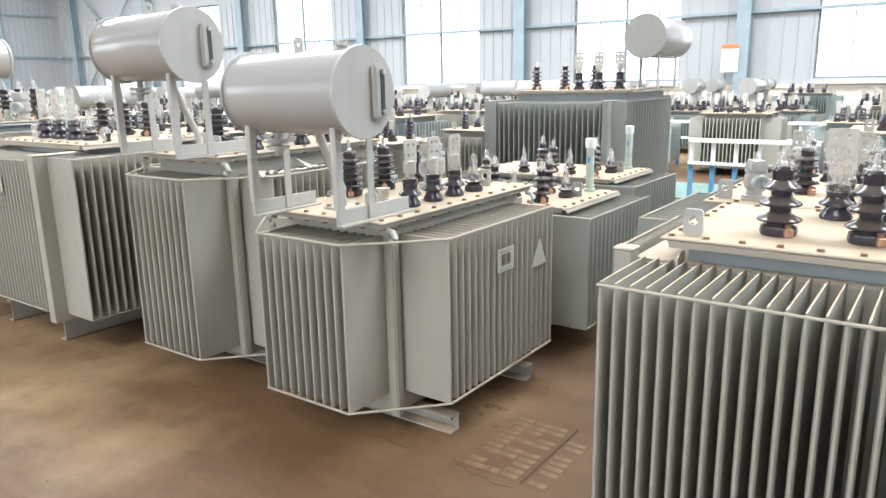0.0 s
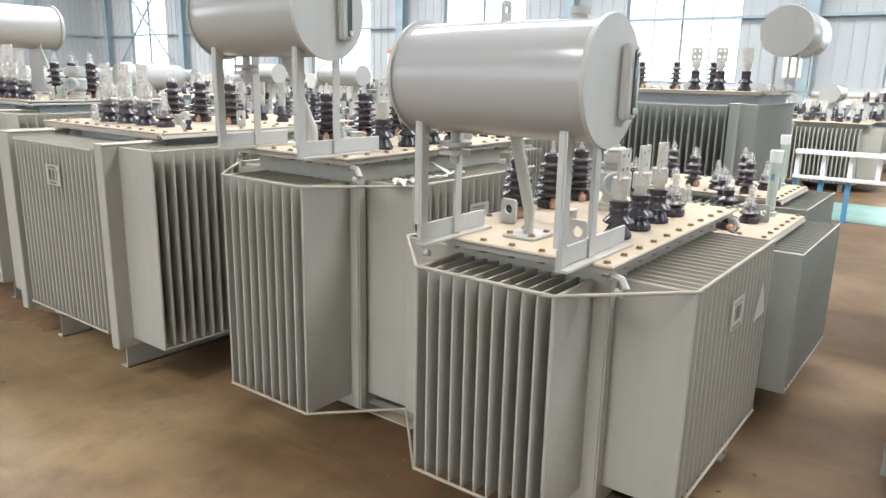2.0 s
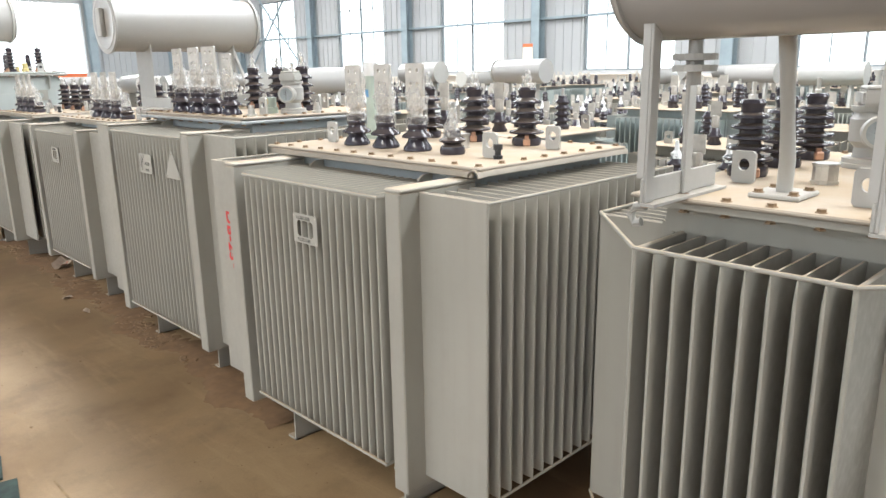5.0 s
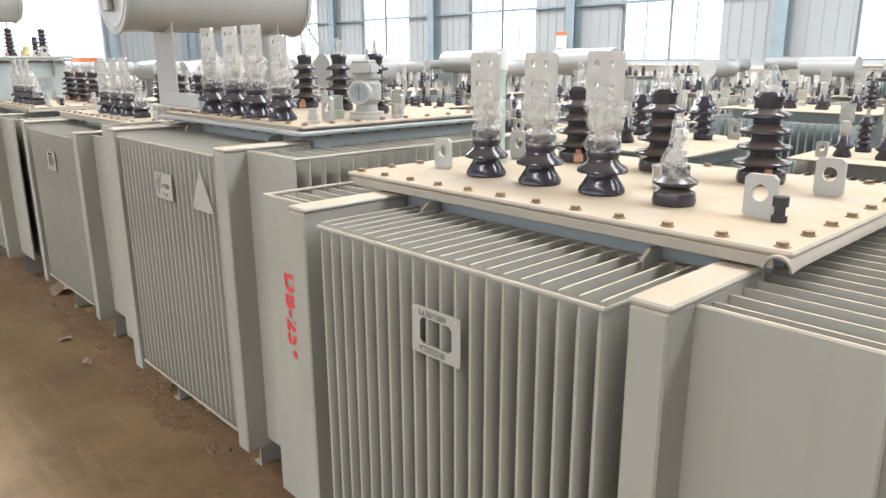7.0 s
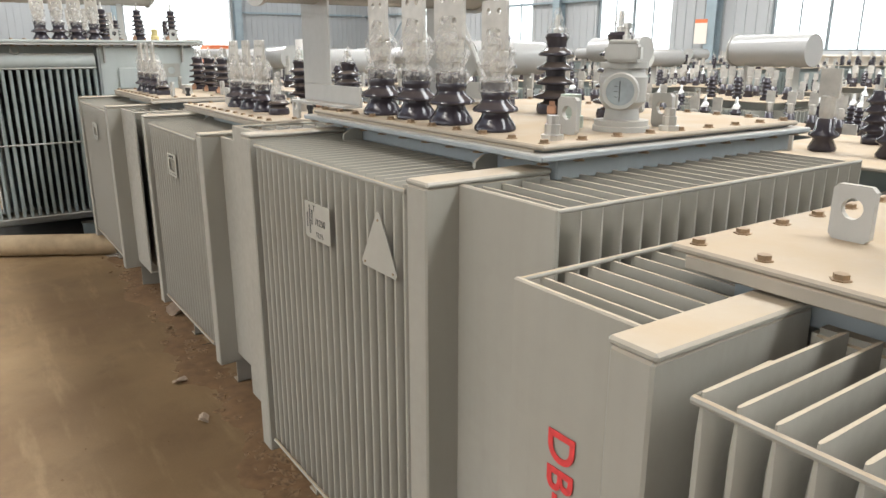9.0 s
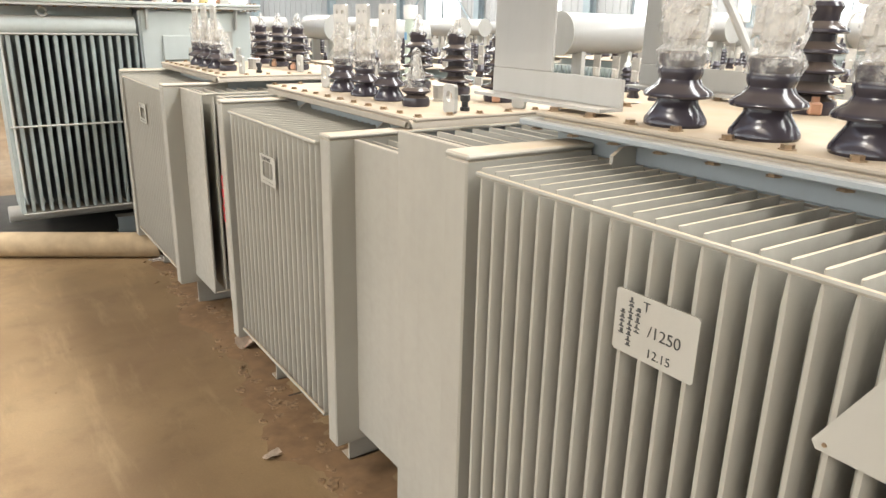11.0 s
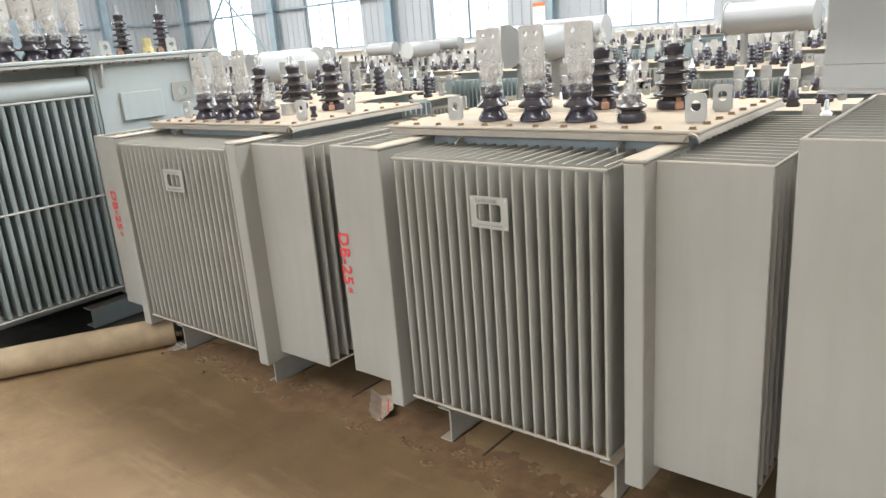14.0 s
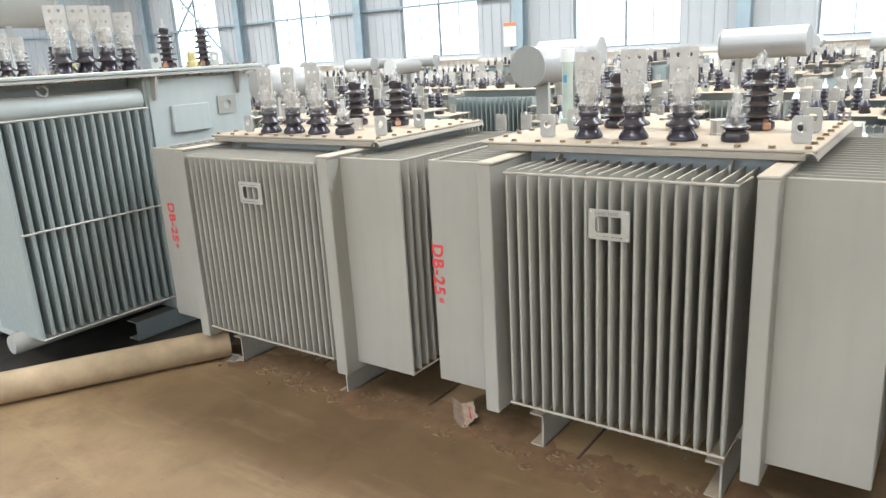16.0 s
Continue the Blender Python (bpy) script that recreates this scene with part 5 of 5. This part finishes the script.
for px, py in ((2.7, 16.4), (2.9, 18.6), (2.7, 20.9), (3.0, 23.2), (2.8, 26.0), (4.6, -0.9), (3.1, -1.3), (6.4, 0.2)):
    SPOTS.append((px, py))
    WANT.append(rng.choice((0, 2, 4, 5)))
made = {}
for (px, py), k in zip(SPOTS, WANT):
    m = pose(px, py, 0, 0, 0, rng.choice((0, 0, 0, 180)) + rng.uniform(-3, 3))
    if k not in made:
        made[k] = stored(**KINDS[k])
        made[k].matrix_basis = m
    else:
        copy_thing(made[k], m)

# ---- white and blue guard fence ----
def guard_fence(x, y0, y1, step=0.27):
    fence = empty("guard_fence", (x, 0, 0), 0, "white and blue painted tubular steel guard fence", "fence", "guard fences")
    n = round((y1 - y0) / step)
    for k in range(n + 1):
        y = y0 + 0.03 + step * k
        part("fence_post", boxes((-0.025, 0.025, y - 0.022, y + 0.022, 0.49, 0.742)), WHITE, fence)
        if k % 2 == 0 or step < 0.3 and k > n - 3:
            part("post_sleeve", boxes((-0.028, 0.028, y - 0.025, y + 0.025, 0, 0.4899)), RAIL_BLUE, fence)
    for z, h in ((0.7425, 0.05), (0.465, 0.04)):
        part("fence_rail", boxes((-0.055, 0.03 if z > 0.7 else -0.0285, y0, y0 + step * n + 0.06, z, z + h, 0.004)), WHITE, fence)


guard_fence(9.34, -2.05, 2.81)
guard_fence(9.34, 4.9, 8.4)
guard_fence(13.2, -3.0, 9.0, 0.4)

# ---- small things ----
def crumple(name, at, size, mat, label, category, amount=0.35, thin=0.25, seed=1, seg=7):
    """A crumpled scrap or clod lying on its support."""
    rg = random.Random(seed)
    bm = bmesh.new()
    bmesh.ops.create_icosphere(bm, subdivisions=2, radius=1)
    for v in bm.verts:
        k = 1 + amount * (rg.random() - 0.5) * 2
        v.co = Vector((v.co.x * size * k, v.co.y * size * k * 0.7, v.co.z * size * thin * k))
    lo = min(v.co.z for v in bm.verts)
    for v in bm.verts:
        v.co.z -= lo
    ob = new(name, mesh(name, bm, mat))
    ob.matrix_basis = pose(*at, 0, 0, rg.uniform(0, 360))
    return tagged(ob, label, category)


def scrap(name, at, sx, sy, mat, label, seed, print_bars=False):
    """A sheet of folded waste paper, creased along a few lines."""
    rg = random.Random(seed)
    bm = bmesh.new()
    n = 9
    folds = [(rg.uniform(0, math.pi), rg.uniform(-0.4, 0.4), rg.uniform(0.06, 0.16) * rg.choice((1, 1, -1))) for k in range(5)]
    def height(u, v):
        return 0.03 * sum(abs(u * math.cos(a) + v * math.sin(a) - o) * k * 8 for a, o, k in folds) * min(sx, 0.13) / 0.13
    g = [[None] * (n + 1) for i in range(n + 1)]
    for i in range(n + 1):
        for j in range(n + 1):
            u, v = i / n - 0.5, j / n - 0.5
            edge = 1 + (0.08 * rg.uniform(-1, 1) if i in (0, n) or j in (0, n) else 0)
            g[i][j] = bm.verts.new((sx * u * edge, sy * v * edge, height(u, v) + 0.002 * rg.random()))
    for i in range(n):
        for j in range(n):
            bm.faces.new((g[i][j], g[i + 1][j], g[i + 1][j + 1], g[i][j + 1]))
    lo = min(v.co.z for v in bm.verts)
    top = [(v.co.x, v.co.y, v.co.z - lo) for v in bm.verts]
    ex = bmesh.ops.extrude_face_region(bm, geom=bm.faces[:])
    for v in ex["geom"]:
        if isinstance(v, bmesh.types.BMVert):
            v.co.z += 0.0015
    for v in bm.verts:
        v.co.z -= lo
    ob = new(name, mesh(name, bm, mat))
    ob.matrix_basis = pose(*at, 0, 0, rg.uniform(0, 90))
    if print_bars:
        for j, (i0, i1) in ((2, (2, 7)), (5, (1, 5)), (6, (4, 8))):
            bar = bmesh.new()
            row = [[bar.verts.new((x, y + d * sy / n * 0.55, z + 0.0022)) for x, y, z in (top[i * (n + 1) + j],)][0] for d in (0, 1) for i in range(i0, i1 + 1)]
            m = i1 - i0 + 1
            for k in range(m - 1):
                bar.faces.new((row[k], row[k + 1], row[m + k + 1], row[m + k]))
            part("print_bar", bar, RED, ob, "faded red printed bar")
    return tagged(ob, label, "paper")


scrap("waste_paper", (2.40, 9.06, 0), 0.14, 0.1, PAPER, "crumpled printed waste paper on the floor", 3, True)
scrap("waste_paper", (2.15, 8.12, 0), 0.07, 0.035, PAPER, "small torn scrap of paper", 8)
scrap("waste_paper", (2.13, 7.69, 0), 0.055, 0.04, PAPER, "small torn scrap of paper", 9)
scrap("plastic_scrap", (2.32, 10.5, 0), 0.12, 0.1, WRAP, "crumpled clear plastic scrap by the pipe", 12)
rg = random.Random(4)
for i in range(60):
    y = rg.uniform(5.5, 10.6)
    crumple("dirt_clod", (2.12 + 0.03 * (y - 5.5) + rg.gauss(0.08, 0.07), y, 0), rg.uniform(0.004, 0.015), CLAY, "dry brown clod of swept dirt", "dirt", seed=i, thin=0.3, amount=0.5)
for i in range(14):
    crumple("dirt_clod", (rg.uniform(2.3, 3.4), rg.uniform(1.15, 1.75), 0), rg.uniform(0.005, 0.018), CLAY, "dry brown clod of swept dirt", "dirt", seed=100 + i, thin=0.28, amount=0.5)
for i in range(14):
    crumple("dirt_clod", (rg.uniform(0.9, 1.9), rg.uniform(4.5, 9.5), 0), rg.uniform(0.004, 0.009), CLAY, "small dry brown clod of dirt", "dirt", seed=200 + i, thin=0.28, amount=0.5)


def crust(at, size, seed):
    """A flat flake of caked dirt with a ragged outline."""
    rg2 = random.Random(seed)
    bm = bmesh.new()
    n = rg2.randint(6, 9)
    ang = [2 * math.pi * (k + rg2.uniform(-0.3, 0.3)) / n for k in range(n)]
    rad = [size * rg2.uniform(0.55, 1.25) for k in range(n)]
    h = rg2.uniform(0.002, 0.007)
    low = [bm.verts.new((r2 * math.cos(a), 1.4 * r2 * math.sin(a), 0)) for a, r2 in zip(ang, rad)]
    top = [bm.verts.new((r2 * 0.72 * math.cos(a), r2 * math.sin(a), h * rg2.uniform(0.5, 1.2))) for a, r2 in zip(ang, rad)]
    mid = bm.verts.new((0, 0, h * 0.9))
    for k in range(n):
        bm.faces.new((low[k], low[(k + 1) % n], top[(k + 1) % n], top[k]))
        bm.faces.new((top[k], top[(k + 1) % n], mid))
    bm.faces.new(low)
    ob = new("dirt_crust", mesh("dirt_crust", bm, CLAY))
    ob.matrix_basis = pose(*at, 0, 0, rg2.uniform(-40, 40))
    return tagged(ob, "flat flake of caked brown dirt along the transformers", "dirt", "dirt crusts")


for i in range(210):
    y = rg.choice((rg.uniform(5.6, 11.0), rg.gauss(7.15, 0.25), rg.gauss(8.0, 0.4), rg.gauss(9.9, 0.4)))
    crust((2.14 + 0.028 * (y - 5.5) + rg.gauss(0.07, 0.05), y, 0), rg.uniform(0.012, 0.036), 300 + i)
for i in range(14):
    crust((rg.gauss(2.8, 0.2), rg.gauss(1.84, 0.06), 0), rg.uniform(0.008, 0.03), 500 + i)
# low uneven drift of dust along the feet
bm = bmesh.new()
drift = []
for i in range(160):
    y = 5.4 + 0.034 * i
    xa = 2.12 + 0.028 * max(y - 5.5, -3.5) + 0.05 * math.sin(y * 5.1) + 0.03 * math.sin(y * 13.7) + rg.uniform(-0.015, 0.015)
    lump = 0.5 + 0.5 * math.sin(y * 3.3 + 1.0)
    drift.append([bm.verts.new((xa, y, -0.002)), bm.verts.new((xa + 0.05, y + rg.uniform(-0.01, 0.01), rg.uniform(0.001, 0.007))),
                  bm.verts.new((xa + 0.1, y, rg.uniform(0.002, 0.004 + 0.01 * lump))), bm.verts.new((xa + 0.16, y, rg.uniform(0.001, 0.003 + 0.006 * lump))), bm.verts.new((xa + 0.3, y, -0.002))])
for a, c in zip(drift, drift[1:]):
    for k in range(4):
        bm.faces.new((a[k], a[k + 1], c[k + 1], c[k]))
    bm.faces.new((a[0], c[0], c[4], a[4]))
tagged(new("dust_drift", mesh("dust_drift", bm, EARTH, True)), "low drift of swept brown dust along the feet", "dust", "", "stuff")
CHIPPED = plain("chipped_dark_green_paint", (0.018, 0.032, 0.025), 0.85, 0, 0.5, 18, 0.3)
for at, long in (((1.130, 5.260), 0.510), ((1.190, 5.800), 0.204)):
    ob = tagged(new("steel_plate", mesh("steel_plate", boxes((0, long, 0, 0.34, 0, 0.012, 0.003)), CHIPPED)), "chipped dark green steel plate lying on the floor", "plate")
    ob.matrix_basis = pose(at[0], at[1], 0, 0, 0, 78.7)
# rag of plastic film on the fins
bm = bmesh.new()
rg = random.Random(2)
grid = []
for i in range(34):
    wide = 0.015 if i < 8 else 0.005 + 0.003 * math.sin(i * 0.7)
    mid = 2.95 + 0.0016 * i + 0.012 * math.sin(i * 0.5)
    grid.append([bm.verts.new((2.46 + 0.0155 * i + rg.uniform(-0.006, 0.006), mid + wide * (j - 2.5) + rg.uniform(-0.005, 0.005), 1.0985 + rg.uniform(0.0, 0.026 if i < 8 else 0.011))) for j in range(6)])
for i in range(33):
    for j in range(5):
        if rg.random() > 0.1:
            bm.faces.new((grid[i][j], grid[i + 1][j], grid[i + 1][j + 1], grid[i][j + 1]))
bmesh.ops.delete(bm, geom=[v for v in bm.verts if not v.link_faces], context="VERTS")
bmesh.ops.solidify(bm, geom=bm.faces[:], thickness=0.0015)
tagged(new("plastic_rag", mesh("plastic_rag", bm, FILM)), "crumpled cloudy plastic film lying on the fins", "rag")
for y in (5.75, 20.35):
    sign = empty("wall_notice", (22.3, y, 1.66), 0, "pale notice board with an orange header on a column", "notice")
    part("board", boxes((0.0, 0.01, -0.24, 0.24, 0, 0.78)), PLASTER, sign)
    part("header", boxes((-0.006, -0.0005, -0.24, 0.24, 0.66, 0.78)), TARP, sign, "orange header bar")
truck = empty("covered_stack", (14.6, 46.6, -0.2), 0, "stack under an orange tarpaulin outside the gateway", "stack")
part("tarpaulin", boxes((-0.8, 0.8, -0.8, 0.8, 0.6, 1.9, 0.1)), TARP, truck)
part("pallet", boxes((-0.8, 0.8, -0.8, 0.8, 0, 0.599)), PLASTER, truck)

joint = plain("joint_dirt", (0.055, 0.034, 0.02), 0.95)
for y, x0, x1 in ((8.5, 2.36, 3.4), (9.28, 2.36, 3.4), (10.06, 2.4, 3.4), (1.35, 2.31, 2.84)):
    structure("trim_joint", boxes((x0, x1, y - 0.006, y + 0.006, -0.001, 0.0015)), joint, "dark dirt-filled joint in the concrete")
# pressed ribs in the floor beside the joint
patch = structure("floor_patch", boxes((2.31, 2.84, 1.372, 1.66, -0.001, 0.0012), (2.31, 2.76, 1.24, 1.336, -0.001, 0.0012)), FLOOR, "patch of ribbed concrete")
rg = random.Random(21)
pad = mesh("pad", boxes((-0.0175, 0.0175, -0.04, 0.04, 0.0, 0.0035, 0.0015)), RIB_GLINT)
for k in range(11):
    for y in (1.288, 1.416, 1.502, 1.588):
        if rg.random() < 0.86 and not (y < 1.3 and k > 8):
            child("rib", pad, patch, (2.335 + 0.046 * k + rg.uniform(-0.003, 0.003), y + rg.uniform(-0.006, 0.006), 0.0012 - rg.uniform(0, 0.0012)), rg.uniform(-2, 2))
groove = plain("groove_dust", (0.2, 0.135, 0.068), 0.95, 0, 0.25, 14)
crack = [(1.33, 5.65), (1.330, 5.275), (1.31, 4.9), (1.300, 4.525)]
structure("trim_groove", tube([(x, y, -0.0065) for x, y in crack], 0.0085, 8), groove, "shallow dust-filled groove in the concrete")
crack = [(2.289, 2.225), (2.275, 2.14), (2.3, 2.05), (2.28, 1.97), (2.29, 1.886)]
structure("trim_crack", tube([(x, y, -0.0004) for x, y in crack], 0.0018, 5), joint, "thin dark crack in the concrete")
crack = [(2.28, 1.68), (2.295, 1.61), (2.262, 1.55), (2.275, 1.5), (2.25, 1.44), (2.27, 1.36)]
structure("trim_crack", tube([(x, y, -0.0005) for x, y in crack], 0.0018, 5), joint, "thin dark crack in the concrete")

# painted shade under the power transformer: a thin dark sheet on the floor
UNDER_SHADE = plain("painted_floor_shade", (0.03, 0.026, 0.02), 0.6, 0, 0.4, 7, 0.2)
rg = random.Random(31)
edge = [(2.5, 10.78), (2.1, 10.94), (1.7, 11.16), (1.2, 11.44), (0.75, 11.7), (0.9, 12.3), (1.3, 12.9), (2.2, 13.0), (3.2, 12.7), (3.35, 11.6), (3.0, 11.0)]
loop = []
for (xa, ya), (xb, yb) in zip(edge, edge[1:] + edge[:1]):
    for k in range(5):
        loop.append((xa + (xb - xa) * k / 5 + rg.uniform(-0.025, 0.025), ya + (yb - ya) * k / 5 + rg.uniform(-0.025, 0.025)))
structure("floor_stain", plate(loop, [], 0.0015, "xy"), UNDER_SHADE, "thin dark sheet on the concrete, painted shade under the transformer")

# grit and crumbs spread over the floor
bm = bmesh.new()
rg = random.Random(11)
for i in range(900):
    y = rg.uniform(-0.2, 11)
    x = rg.uniform(0.2, 2.3) if rg.random() < 0.45 else rg.gauss(2.25 + 0.02 * y, 0.22)
    if y < 1.75 and rg.random() < 0.7:
        x = rg.uniform(1.6, 4.0)
    s = rg.uniform(0.0015, 0.0045)
    a = rg.uniform(0, 6.28)
    base = [bm.verts.new((x + s * math.cos(a + k * 2.09) * rg.uniform(0.6, 1.5), y + s * math.sin(a + k * 2.09) * rg.uniform(0.6, 1.5), 0.0002)) for k in range(3)]
    top = bm.verts.new((x, y, s))
    bm.faces.new(base)
    for k in range(3):
        bm.faces.new((base[k], base[(k + 1) % 3], top))
tagged(new("floor_grit", mesh("floor_grit", bm, CLAY)), "scattered brown grit on the concrete floor", "grit", "", "stuff")
